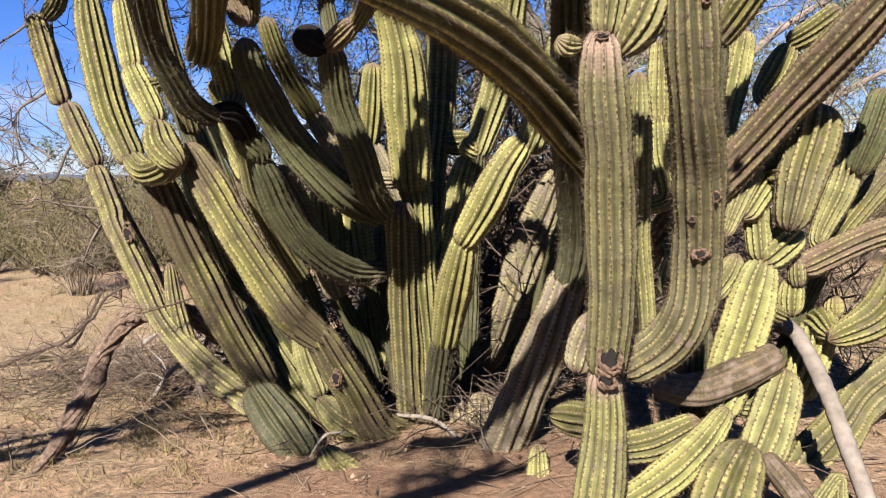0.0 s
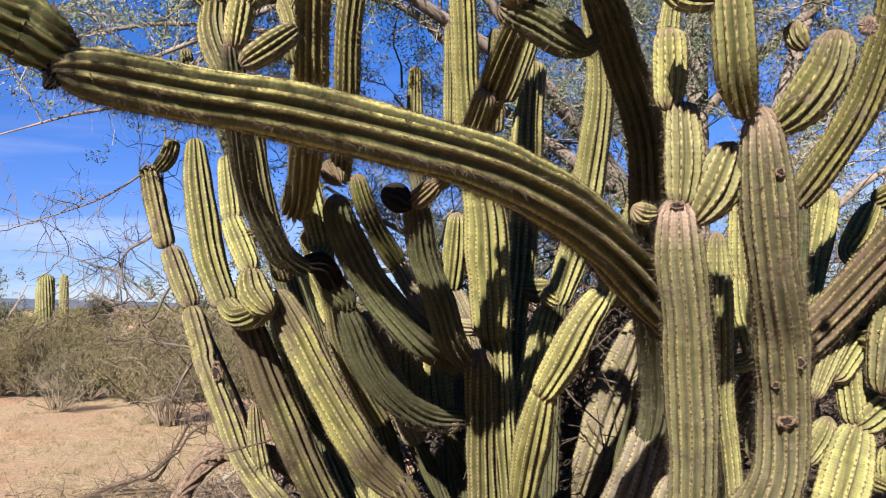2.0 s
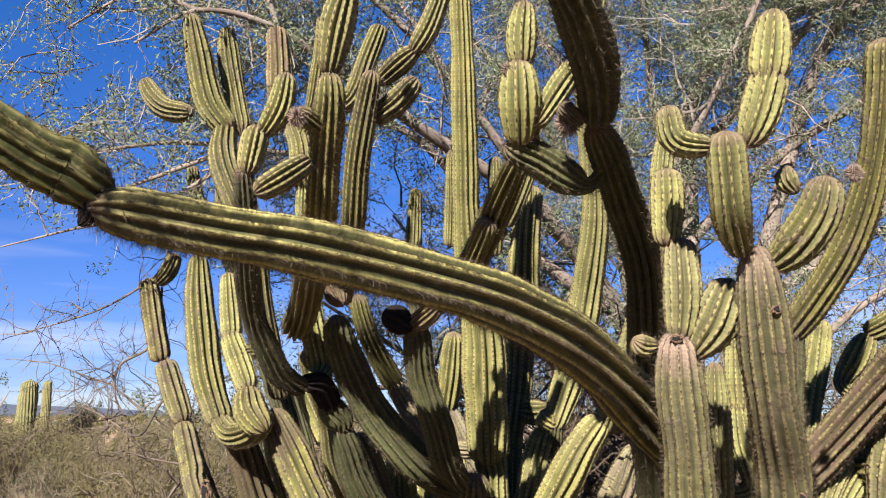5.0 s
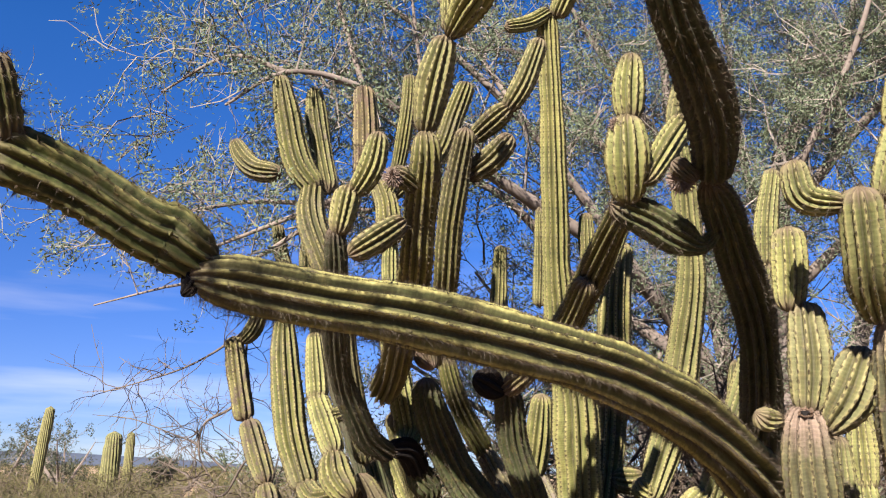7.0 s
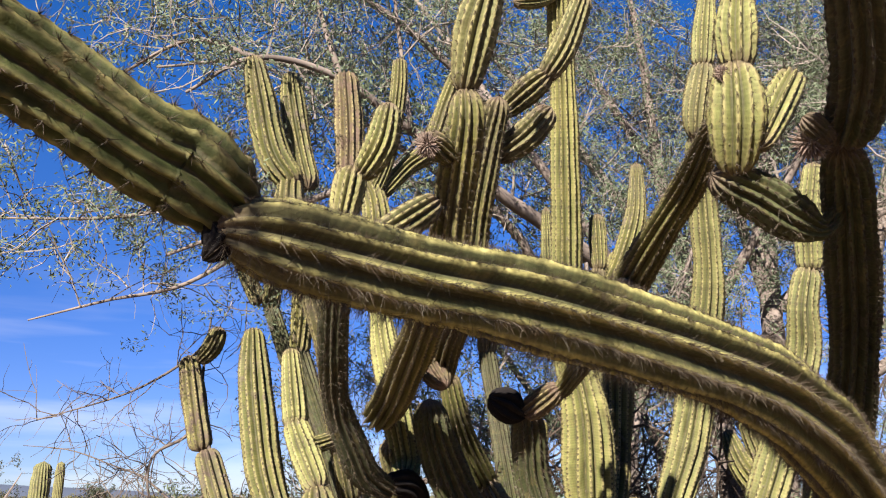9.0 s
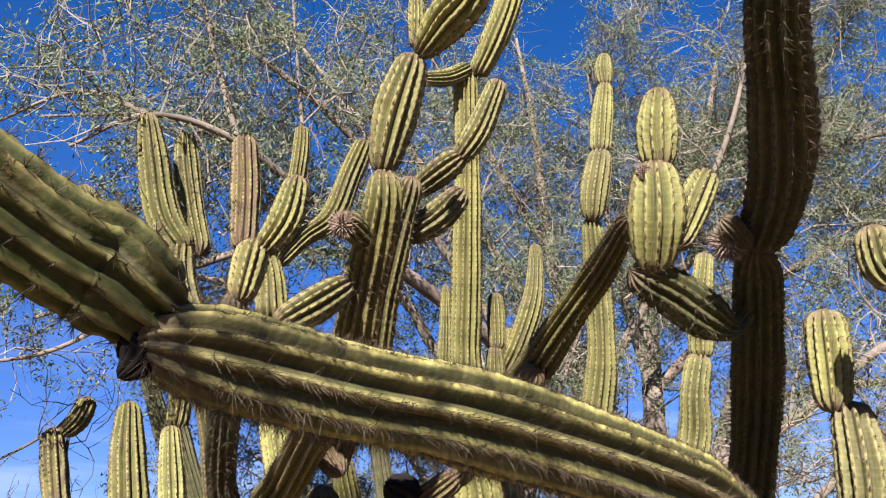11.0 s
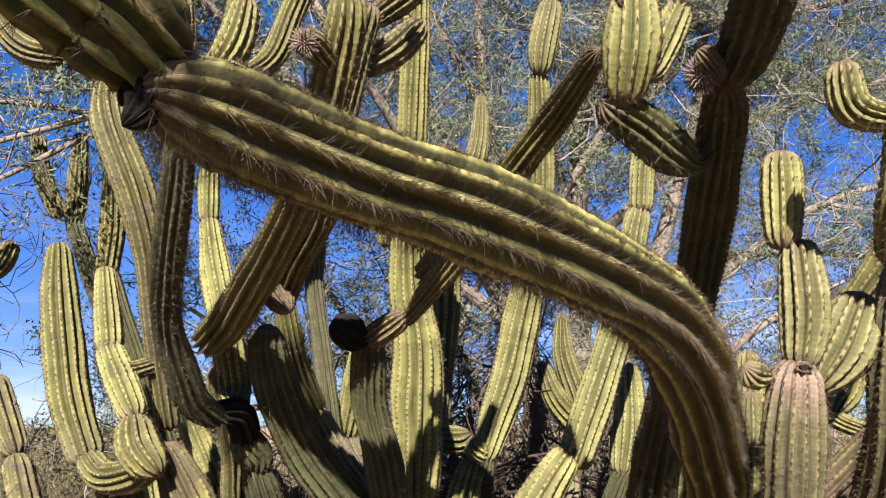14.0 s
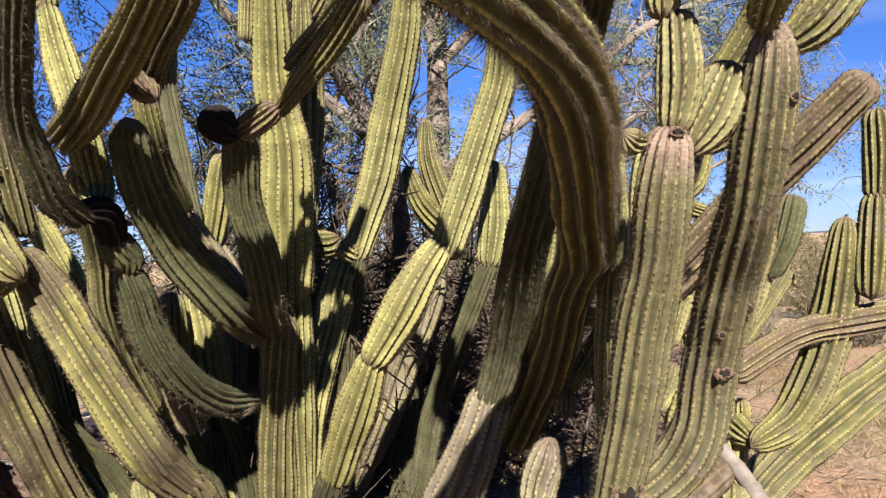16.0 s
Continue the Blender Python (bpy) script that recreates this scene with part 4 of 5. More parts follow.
grow(FRONT, "brown", (1.63, 3.75, 1.07, 0.058), (1.95, 3.75, 1.21, 0.065), (2.23, 3.70, 1.26, 0.068), (2.59, 3.60, 1.31, 0.071))
grow(FRONT, "log", (0.88, 3.50, 0.62, 0.049), (1.05, 3.50, 0.59, 0.073), (1.24, 3.55, 0.63, 0.077), (1.43, 3.60, 0.70, 0.070))
grow(FRONT, "lit", (1.84, 3.92, 0.71, 0.049), (1.86, 4.10, 0.74, 0.079), (1.82, 4.08, 0.60, 0.096), (1.73, 4.05, 0.40, 0.085))
grow(FRONT, "lit", (1.48, 3.60, 0.61, 0.070), (1.39, 3.52, 0.42, 0.106), (1.28, 3.42, 0.26, 0.092))
grow(FRONT, "mid", (1.19, 3.30, 0.38, 0.088), (1.09, 3.20, 0.26, 0.127), (1.01, 3.12, 0.11, 0.122))
grow(FRONT, "lit", (1.47, 3.70, 0.52, 0.039), (1.38, 3.70, 0.46, 0.057), (1.29, 3.70, 0.46, 0.047))
grow(FRONT, "lit", (1.15, 3.40, 0.52, 0.045), (1.03, 3.36, 0.39, 0.066), (0.87, 3.30, 0.28, 0.077), (0.67, 3.20, 0.21, 0.068))
grow(FRONT, "mid", (0.71, 3.50, 0.34, 0.059), (0.87, 3.48, 0.37, 0.073), (1.04, 3.45, 0.46, 0.053))
grow(FRONT, "mid", (0.46, 3.60, 0.47, 0.045), (0.54, 3.50, 0.48, 0.076), (0.62, 3.30, 0.52, 0.069))
grow(FRONT, "lit", (0.43, 4.10, 0.15, 0.035), (0.42, 4.06, 0.02, 0.066), (0.41, 4.02, -0.12, 0.068))
grow(FRONT, "mid", (1.71, 4.10, -0.13, 0.087), (1.87, 4.20, -0.03, 0.124), (2.08, 4.35, 0.08, 0.128), (2.33, 4.50, 0.26, 0.119), (2.85, 4.60, 0.51, 0.136), (3.43, 4.70, 0.75, 0.141), (4.05, 4.75, 0.95, 0.140))
grow(FRONT, "mid", (1.82, 3.87, 0.71, 0.055), (2.02, 3.86, 0.81, 0.093), (2.14, 3.80, 1.05, 0.101), (2.19, 3.75, 1.29, 0.100), (2.20, 3.70, 1.53, 0.081), (2.22, 3.68, 1.73, 0.049))
grow(FRONT, "mid", (2.35, 3.60, 2.21, 0.062), (2.35, 3.60, 2.03, 0.072), (2.33, 3.60, 1.84, 0.059))
grow(FRONT, "mid", (2.33, 3.60, 1.83, 0.064), (2.30, 3.60, 1.62, 0.082), (2.27, 3.60, 1.40, 0.064))
grow(FRONT, "lit", (1.00, 3.72, 1.23, 0.028), (0.99, 3.60, 1.17, 0.035), (0.98, 3.60, 1.09, 0.050), (0.96, 3.60, 1.00, 0.037))
grow(FRONT, "lit", (1.32, 3.75, 1.13, 0.036), (1.28, 3.75, 1.05, 0.057), (1.22, 3.75, 0.96, 0.044))
grow(FRONT, "lit", (1.65, 3.80, 1.74, 0.043), (1.51, 3.75, 1.56, 0.070), (1.32, 3.65, 1.33, 0.060))
grow(FRONT, "lit", (1.47, 3.26, 0.15, 0.037), (1.57, 3.30, 0.25, 0.030), (1.57, 3.30, 0.19, 0.047), (1.57, 3.30, 0.10, 0.047))
grow(FRONT, "log", (1.30, 3.35, 0.33, 0.042), (1.36, 3.30, 0.25, 0.049), (1.43, 3.25, 0.15, 0.048))
grow(FRONT, "pale", (0.56, 3.55, 0.70, 0.062), (0.58, 3.55, 0.78, 0.070), (0.61, 3.54, 0.86, 0.074), (0.62, 3.53, 0.92, 0.053))
grow(FRONT, "lit", (0.92, 4.00, 0.92, 0.041), (0.92, 4.00, 0.97, 0.048), (0.93, 4.00, 1.02, 0.036))
grow(FRONT, "lit", (0.95, 4.00, 1.03, 0.029), (0.99, 4.00, 1.10, 0.044), (1.05, 4.00, 1.18, 0.029))
grow(MAIN, "dead", (-0.78, 1.29, 2.12, 0.020), (-0.78, 1.28, 2.09, 0.022), (-0.78, 1.27, 2.07, 0.017), (-0.79, 1.27, 2.06, 0.010))
grow(FRONT, "mid", (1.53, 3.55, 1.50, 0.104), (1.49, 3.64, 1.50, 0.073), (1.46, 3.72, 1.49, 0.067))
grow(FRONT, "dark", (1.93, 4.10, 1.15, 0.041), (1.72, 4.18, 0.58, 0.050), (1.60, 4.22, -0.12, 0.050))
grow(FRONT, "mid", (0.55, 3.47, 0.49, 0.075), (0.63, 3.49, 0.41, 0.053), (0.71, 3.50, 0.34, 0.059))
grow(MAIN, "mid", (-1.31, 4.19, 2.08, 0.059), (-1.38, 4.14, 2.05, 0.041), (-1.45, 4.09, 2.02, 0.068))
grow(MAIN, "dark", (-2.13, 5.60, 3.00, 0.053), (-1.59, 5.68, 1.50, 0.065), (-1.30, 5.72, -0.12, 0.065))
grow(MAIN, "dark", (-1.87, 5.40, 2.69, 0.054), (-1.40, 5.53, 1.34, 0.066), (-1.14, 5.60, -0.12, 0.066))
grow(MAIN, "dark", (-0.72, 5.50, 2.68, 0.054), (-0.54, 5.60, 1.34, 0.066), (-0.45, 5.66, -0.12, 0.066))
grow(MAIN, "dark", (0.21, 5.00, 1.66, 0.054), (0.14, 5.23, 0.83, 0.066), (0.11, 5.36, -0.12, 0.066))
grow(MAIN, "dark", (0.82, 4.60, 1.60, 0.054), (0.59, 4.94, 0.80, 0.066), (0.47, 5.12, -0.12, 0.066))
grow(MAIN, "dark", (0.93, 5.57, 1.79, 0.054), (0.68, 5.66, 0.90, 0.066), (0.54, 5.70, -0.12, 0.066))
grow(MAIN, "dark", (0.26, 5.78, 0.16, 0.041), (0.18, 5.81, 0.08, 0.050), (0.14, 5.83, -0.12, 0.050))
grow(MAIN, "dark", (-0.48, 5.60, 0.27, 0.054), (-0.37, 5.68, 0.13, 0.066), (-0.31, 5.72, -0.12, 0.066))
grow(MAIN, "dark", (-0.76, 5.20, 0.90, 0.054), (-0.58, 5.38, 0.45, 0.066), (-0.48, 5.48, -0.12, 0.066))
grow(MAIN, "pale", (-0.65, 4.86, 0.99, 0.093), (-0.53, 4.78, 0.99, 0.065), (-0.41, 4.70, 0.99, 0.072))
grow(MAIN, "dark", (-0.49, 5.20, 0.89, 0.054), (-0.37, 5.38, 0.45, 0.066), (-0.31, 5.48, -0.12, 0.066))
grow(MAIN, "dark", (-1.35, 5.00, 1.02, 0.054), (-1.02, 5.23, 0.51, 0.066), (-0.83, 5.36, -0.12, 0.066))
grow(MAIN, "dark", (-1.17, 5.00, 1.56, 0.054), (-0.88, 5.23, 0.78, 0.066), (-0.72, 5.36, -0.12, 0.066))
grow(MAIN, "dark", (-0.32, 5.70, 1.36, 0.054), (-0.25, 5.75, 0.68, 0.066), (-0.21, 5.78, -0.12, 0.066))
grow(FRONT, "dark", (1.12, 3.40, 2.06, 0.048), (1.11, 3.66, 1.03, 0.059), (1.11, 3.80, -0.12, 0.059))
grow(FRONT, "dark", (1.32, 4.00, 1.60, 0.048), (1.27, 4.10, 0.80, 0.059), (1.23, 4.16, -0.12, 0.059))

# ---- plants round about ----
def stick(heap, a, direction, length, r, rng, bend=0.25, sides=3, steps=4):
    """A thin bent twig; returns its places and the last direction."""
    p, d = np.array(a, dtype=float), np.array(direction, dtype=float)
    d /= np.linalg.norm(d)
    line = [p]
    for _ in range(steps):
        d = d + rng.normal(0, bend, 3)
        d /= np.linalg.norm(d)
        p = p + d * length / steps
        line.append(p)
    c = np.array(line)
    rr = np.linspace(r, r * 0.4, len(c))
    side = np.cross(d, [0.3, 0.2, 0.93])
    side /= np.linalg.norm(side) + 1e-9
    other = np.cross(d, side)
    th = np.arange(sides) / sides * 2 * np.pi
    ring = np.cos(th)[:, None] * side + np.sin(th)[:, None] * other
    v = (c[:, None, :] + rr[:, None, None] * ring[None]).reshape(-1, 3)
    f = [(i * sides + k, i * sides + (k + 1) % sides, (i + 1) * sides + (k + 1) % sides, (i + 1) * sides + k) for i in range(len(c) - 1) for k in range(sides)]
    heap.add(v, f)
    return c, d


def leaves_on(heap, c, rng, count, size, spread):
    """Small folded leaf blades scattered along a twig."""
    at = rng.uniform(0.1, 1, count) * (len(c) - 1)
    i = np.minimum(at.astype(int), len(c) - 2)
    p = c[i] + (c[i + 1] - c[i]) * (at - i)[:, None] + rng.normal(0, spread, (count, 3))
    d = rng.normal(0, 1, (count, 3))
    d /= np.linalg.norm(d, axis=1)[:, None]
    w = np.cross(d, rng.normal(0, 1, (count, 3)))
    w /= np.linalg.norm(w, axis=1)[:, None] + 1e-9
    l = size * rng.uniform(0.6, 1.3, count)[:, None]
    v = np.stack([p, p + d * l * 0.5 + w * l * 0.14, p + d * l, p + d * l * 0.5 - w * l * 0.14], axis=1).reshape(-1, 3)
    heap.add(v, np.arange(len(v)).reshape(-1, 4).tolist())


def branch_out(wood, leaf, line, rng, many, reach, leafy, size, up=0.25, drop=0.0):
    """Side branches and twigs along a limb (rows of x, y, z, r)."""
    q, _ = spline(line, 0.05)
    for _ in range(many):
        i = int(len(q) * rng.uniform(0.15, 1.0) ** 0.8) - 1
        d = rng.normal(0, 1, 3) + np.array([0, 0, up])
        c, e = stick(wood, q[i, :3], d, reach * rng.uniform(0.5, 1.2), max(0.005, min(q[i, 3] * 0.4, 0.014)), rng, 0.28, 4, 6)
        for _ in range(7):
            j = rng.integers(1, len(c))
            c2, e2 = stick(wood, c[j], e * 0.6 + rng.normal(0, 0.8, 3) + np.array([0, 0, up - drop]), reach * rng.uniform(0.25, 0.6), 0.006, rng, 0.3, 3, 4)
            if rng.uniform() < 0.5:
                leaves_on(leaf, c2, rng, leafy * 2, size, 0.035)
            for _ in range(3):
                j2 = rng.integers(1, len(c2))
                c3, _ = stick(wood, c2[j2], e2 + rng.normal(0, 0.9, 3) + np.array([0, 0, -drop]), reach * rng.uniform(0.12, 0.32), 0.0025, rng, 0.3, 3, 3)
                if rng.uniform() < 0.5:
                    leaves_on(leaf, c3, rng, leafy * 2, size, 0.035)


def make_tree():
    """The grey-leaved desert tree behind the cactus."""
    rng = np.random.default_rng(5)
    tree = tagged(new("desert_tree"), "sprawling desert tree with grey bark and small grey-green leaves", "tree")
    limbs = [
        [(1.35, 7.6, -0.1, 0.15), (1.15, 7.4, 1.0, 0.13), (1.01, 7.2, 2.2, 0.095), (0.80, 6.95, 2.65, 0.085), (0.46, 6.7, 3.1, 0.07), (0.0, 6.2, 3.45, 0.06), (-0.6, 5.7, 3.75, 0.045), (-1.01, 5.3, 3.94, 0.035), (-1.53, 4.8, 4.2, 0.024), (-1.95, 4.5, 4.2, 0.016), (-2.3, 4.4, 3.95, 0.009)],
        [(0.75, 6.9, 2.6, 0.06), (0.2, 6.75, 3.0, 0.05), (-0.32, 6.5, 3.38, 0.042), (-0.55, 6.3, 3.7, 0.036), (-0.92, 6.1, 3.97, 0.03), (-1.37, 5.9, 3.93, 0.022), (-1.7, 5.7, 3.65, 0.014), (-2.3, 5.6, 3.5, 0.008)],
        [(1.4, 7.7, -0.1, 0.16), (1.6, 7.9, 1.6, 0.13), (1.7, 8.0, 3.4, 0.10), (1.74, 8.0, 4.5, 0.085), (1.83, 8.0, 4.9, 0.07), (2.12, 8.0, 5.31, 0.05), (2.84, 8.0, 5.74, 0.035), (3.5, 8.0, 6.1, 0.02)],
        [(1.75, 8.0, 4.3, 0.06), (2.25, 8.0, 4.78, 0.05), (2.44, 8.0, 5.71, 0.04), (2.74, 8.0, 6.95, 0.02)],
        [(1.55, 7.8, 1.2, 0.10), (2.3, 7.7, 3.2, 0.08), (2.9, 7.6, 5.0, 0.06), (3.35, 7.5, 5.61, 0.05), (3.78, 7.5, 5.77, 0.04), (4.31, 7.5, 5.92, 0.03), (5.0, 7.5, 6.1, 0.015)],
        [(1.2, 7.5, 1.5, 0.09), (1.0, 7.6, 3.2, 0.07), (0.75, 7.6, 4.6, 0.055), (0.65, 7.5, 5.8, 0.035), (0.5, 7.4, 6.8, 0.015)],
        [(1.0, 7.6, 3.2, 0.06), (0.3, 7.4, 4.4, 0.045), (-0.4, 7.1, 5.2, 0.03), (-1.0, 6.8, 5.8, 0.014)],
        [(0.46, 6.7, 3.1, 0.05), (-0.5, 6.2, 4.4, 0.035), (-1.3, 5.7, 5.1, 0.025), (-2.1, 5.3, 5.5, 0.012)],
        [(-0.6, 5.7, 3.75, 0.03), (-1.4, 5.6, 4.4, 0.024), (-2.2, 5.5, 4.75, 0.016), (-3.0, 5.4, 4.7, 0.008)],
        [(1.7, 7.9, 2.4, 0.07), (2.6, 7.3, 3.0, 0.05), (3.4, 6.9, 3.6, 0.035), (4.4, 6.6, 3.9, 0.015)],
        [(1.7, 8.0, 3.4, 0.06), (1.4, 7.8, 4.6, 0.04), (1.3, 7.6, 5.6, 0.025), (1.2, 7.5, 6.6, 0.01)],
        [(1.4, 7.6, 0.9, 0.07), (2.0, 7.0, 1.8, 0.05), (2.6, 6.6, 2.5, 0.03), (3.3, 6.4, 2.9, 0.012)],
    ]
    limbs += [
        [(1.7, 8.0, 3.4, 0.06), (2.6, 7.6, 4.2, 0.045), (3.6, 7.2, 4.7, 0.03), (4.8, 7.0, 5.0, 0.012)],
        [(2.25, 8.0, 4.78, 0.05), (3.0, 7.6, 5.6, 0.035), (3.6, 7.3, 6.6, 0.02), (4.1, 7.1, 7.5, 0.01)],
        [(1.0, 7.6, 3.2, 0.05), (1.6, 7.0, 4.2, 0.035), (2.1, 6.6, 5.2, 0.025), (2.4, 6.4, 6.2, 0.01)],
        [(0.75, 7.6, 4.6, 0.045), (0.0, 7.3, 5.8, 0.03), (-0.6, 7.0, 6.8, 0.015)],
        [(-0.5, 6.2, 4.4, 0.03), (-1.2, 6.4, 5.6, 0.02), (-1.8, 6.5, 6.5, 0.01)],
        [(2.3, 7.7, 3.2, 0.05), (3.6, 7.6, 3.4, 0.035), (4.8, 7.4, 3.2, 0.02), (5.8, 7.2, 2.8, 0.01)],
        [(2.9, 7.6, 5.0, 0.04), (4.2, 7.9, 5.2, 0.03), (5.6, 8.0, 5.2, 0.02), (6.6, 8.0, 4.9, 0.01)],
        [(-0.92, 6.1, 3.97, 0.025), (-1.8, 6.0, 4.6, 0.018), (-2.8, 5.9, 5.2, 0.01)],
        [(-1.01, 5.3, 3.94, 0.03), (-1.9, 5.1, 3.5, 0.02), (-2.6, 5.0, 3.2, 0.01)],
        [(1.35, 7.6, 0.3, 0.07), (0.4, 7.2, 1.2, 0.05), (-0.6, 6.9, 2.0, 0.032), (-1.7, 6.6, 2.7, 0.012)],
        [(1.2, 7.5, 0.6, 0.07), (0.2, 7.5, 1.7, 0.045), (-0.5, 7.3, 2.7, 0.028), (-1.1, 7.1, 3.5, 0.012)],
        [(1.5, 7.7, 0.5, 0.07), (2.4, 7.2, 1.3, 0.045), (3.2, 6.9, 2.0, 0.028), (4.0, 6.7, 2.4, 0.012)],
        [(0.4, 7.2, 1.2, 0.05), (0.3, 7.0, 2.2, 0.035), (0.6, 6.8, 3.1, 0.02), (0.9, 6.7, 3.9, 0.01)],
        [(-0.6, 6.9, 2.0, 0.03), (-1.5, 6.9, 1.9, 0.022), (-2.3, 6.8, 1.6, 0.012)],
        [(1.15, 7.4, 1.0, 0.06), (0.6, 7.2, 2.0, 0.04), (0.2, 7.0, 2.8, 0.025), (-0.3, 6.8, 3.3, 0.012)],
    ]
    limbs += [
        [(-1.70, 5.70, 3.65, 0.022), (-2.40, 5.30, 3.62, 0.016), (-3.00, 5.00, 3.45, 0.011), (-3.65, 4.85, 3.42, 0.006)],
        [(-2.05, 5.30, 3.42, 0.018), (-2.50, 5.10, 3.05, 0.013), (-2.90, 4.95, 2.92, 0.009), (-3.35, 4.90, 2.80, 0.005)],
        [(-1.95, 4.50, 4.20, 0.018), (-2.40, 4.60, 4.40, 0.013), (-2.95, 4.75, 4.25, 0.007)],
        [(-1.53, 4.80, 4.20, 0.020), (-1.72, 4.82, 4.80, 0.014), (-1.90, 4.85, 5.45, 0.006)],
        [(-1.15, 5.10, 4.00, 0.018), (-1.22, 5.00, 4.60, 0.013), (-1.30, 4.90, 5.35, 0.006)],
    ]
    many = [14, 8, 32, 24, 30, 34, 22, 10, 7, 22, 30, 16, 32, 34, 32, 22, 6, 24, 26, 6, 6, 24, 24, 24, 22, 14, 16, 6, 5, 6, 9, 7]
    leaf, wood = Heap(), Heap()
    for k, (line, n) in enumerate(zip(limbs, many)):
        h = Heap()
        h.add(*tube(line, 10, 0.06, 0.02, rng))
        part("trunk" if k in (0, 2) else "limb", h.mesh("limb", BARK, True), tree)
        branch_out(wood, leaf, line[2:] if len(line) > 5 else line, rng, n, 1.05, TREE_LEAFY, 0.036, 0.35, 0.15)
    tagged(part("twig_mass", wood.mesh("twigs", TREETWIG), tree), kind="stuff")
    tagged(part("crown", leaf.mesh("crown", LEAF), tree), kind="stuff")


TREE_LEAFY = 28
make_tree()


def make_shade_tree():
    """An unseen tree, added out of view so that its limbs shade the sand beside the cactus."""
    rng = np.random.default_rng(15)
    tree = tagged(new("bare_tree"), "unseen bare-limbed grey tree added to shade the sand", "tree")
    limbs = [
        [(-4.60, 0.60, -0.10, 0.12), (-4.30, 0.80, 1.50, 0.09), (-3.70, 1.00, 2.30, 0.05), (-3.00, 1.20, 2.60, 0.032), (-2.20, 1.50, 2.50, 0.016)],
        [(-3.70, 1.00, 2.30, 0.04), (-3.30, 0.60, 2.70, 0.034), (-2.60, 0.50, 3.00, 0.026), (-1.90, 0.60, 3.10, 0.014)],
        [(-4.05, 0.90, 1.90, 0.04), (-3.60, 1.50, 2.20, 0.032), (-3.10, 1.90, 2.10, 0.024), (-2.60, 2.20, 1.90, 0.012)],
        [(-4.30, 0.80, 1.50, 0.07), (-3.60, -0.20, 2.30, 0.06), (-2.80, -0.90, 2.70, 0.055), (-1.70, -0.90, 2.90, 0.05), (-0.70, -0.50, 3.00, 0.035)],
        [(-2.80, -0.90, 2.70, 0.05), (-2.00, -0.30, 2.90, 0.045), (-1.40, 0.05, 3.00, 0.025)],
        [(-3.60, -0.20, 2.30, 0.05), (-2.90, -0.20, 2.20, 0.045), (-2.20, 0.20, 2.30, 0.025)],
        [(-1.70, -0.90, 2.90, 0.05), (-1.20, -0.80, 3.05, 0.045), (-0.85, -0.65, 3.15, 0.03)],
    ]
    wood, leaf = Heap(), Heap()
    for k, line in enumerate(limbs):
        h = Heap()
        h.add(*tube(line, 9, 0.06, 0.07, rng))
        part("limb" if k else "trunk", h.mesh("limb", BARK, True), tree)
        branch_out(wood, leaf, line[1:], rng, 6, 0.5, 5, 0.03, 0.2)
    tagged(part("twig_mass", wood.mesh("twigs", TREETWIG), tree), kind="stuff")
    tagged(part("foliage", leaf.mesh("foliage", LEAF), tree), kind="stuff")


make_shade_tree()


def make_brush():
    """Tangle of dead twigs and fallen sticks under the tree."""
    rng = np.random.default_rng(8)
    h = Heap()
    for n in range(1700):
        a = (rng.uniform(-1.0, 3.2), rng.uniform(5.7, 8.0), abs(rng.normal(0, 0.9))) if n < 900 else (rng.uniform(-0.6, 1.9), rng.uniform(5.9, 7.4), abs(rng.normal(0.4, 0.8)))
        d = rng.normal(0, 1, 3) * [1, 1, 0.9] + [0, 0, 0.5]
        c, e = stick(h, a, d, rng.uniform(0.5, 1.6), rng.uniform(0.004, 0.013), rng, 0.3, 4, 6)
        for _ in range(3):
            stick(h, c[rng.integers(1, 6)], e + rng.normal(0, 0.8, 3), rng.uniform(0.2, 0.6), 0.004, rng, 0.3, 3, 3)
    tagged(new("dead_brush", h.mesh("dead_brush", DEADWOOD)), "tangle of dead brown twigs under the tree", "brush", kind="stuff")


make_brush()


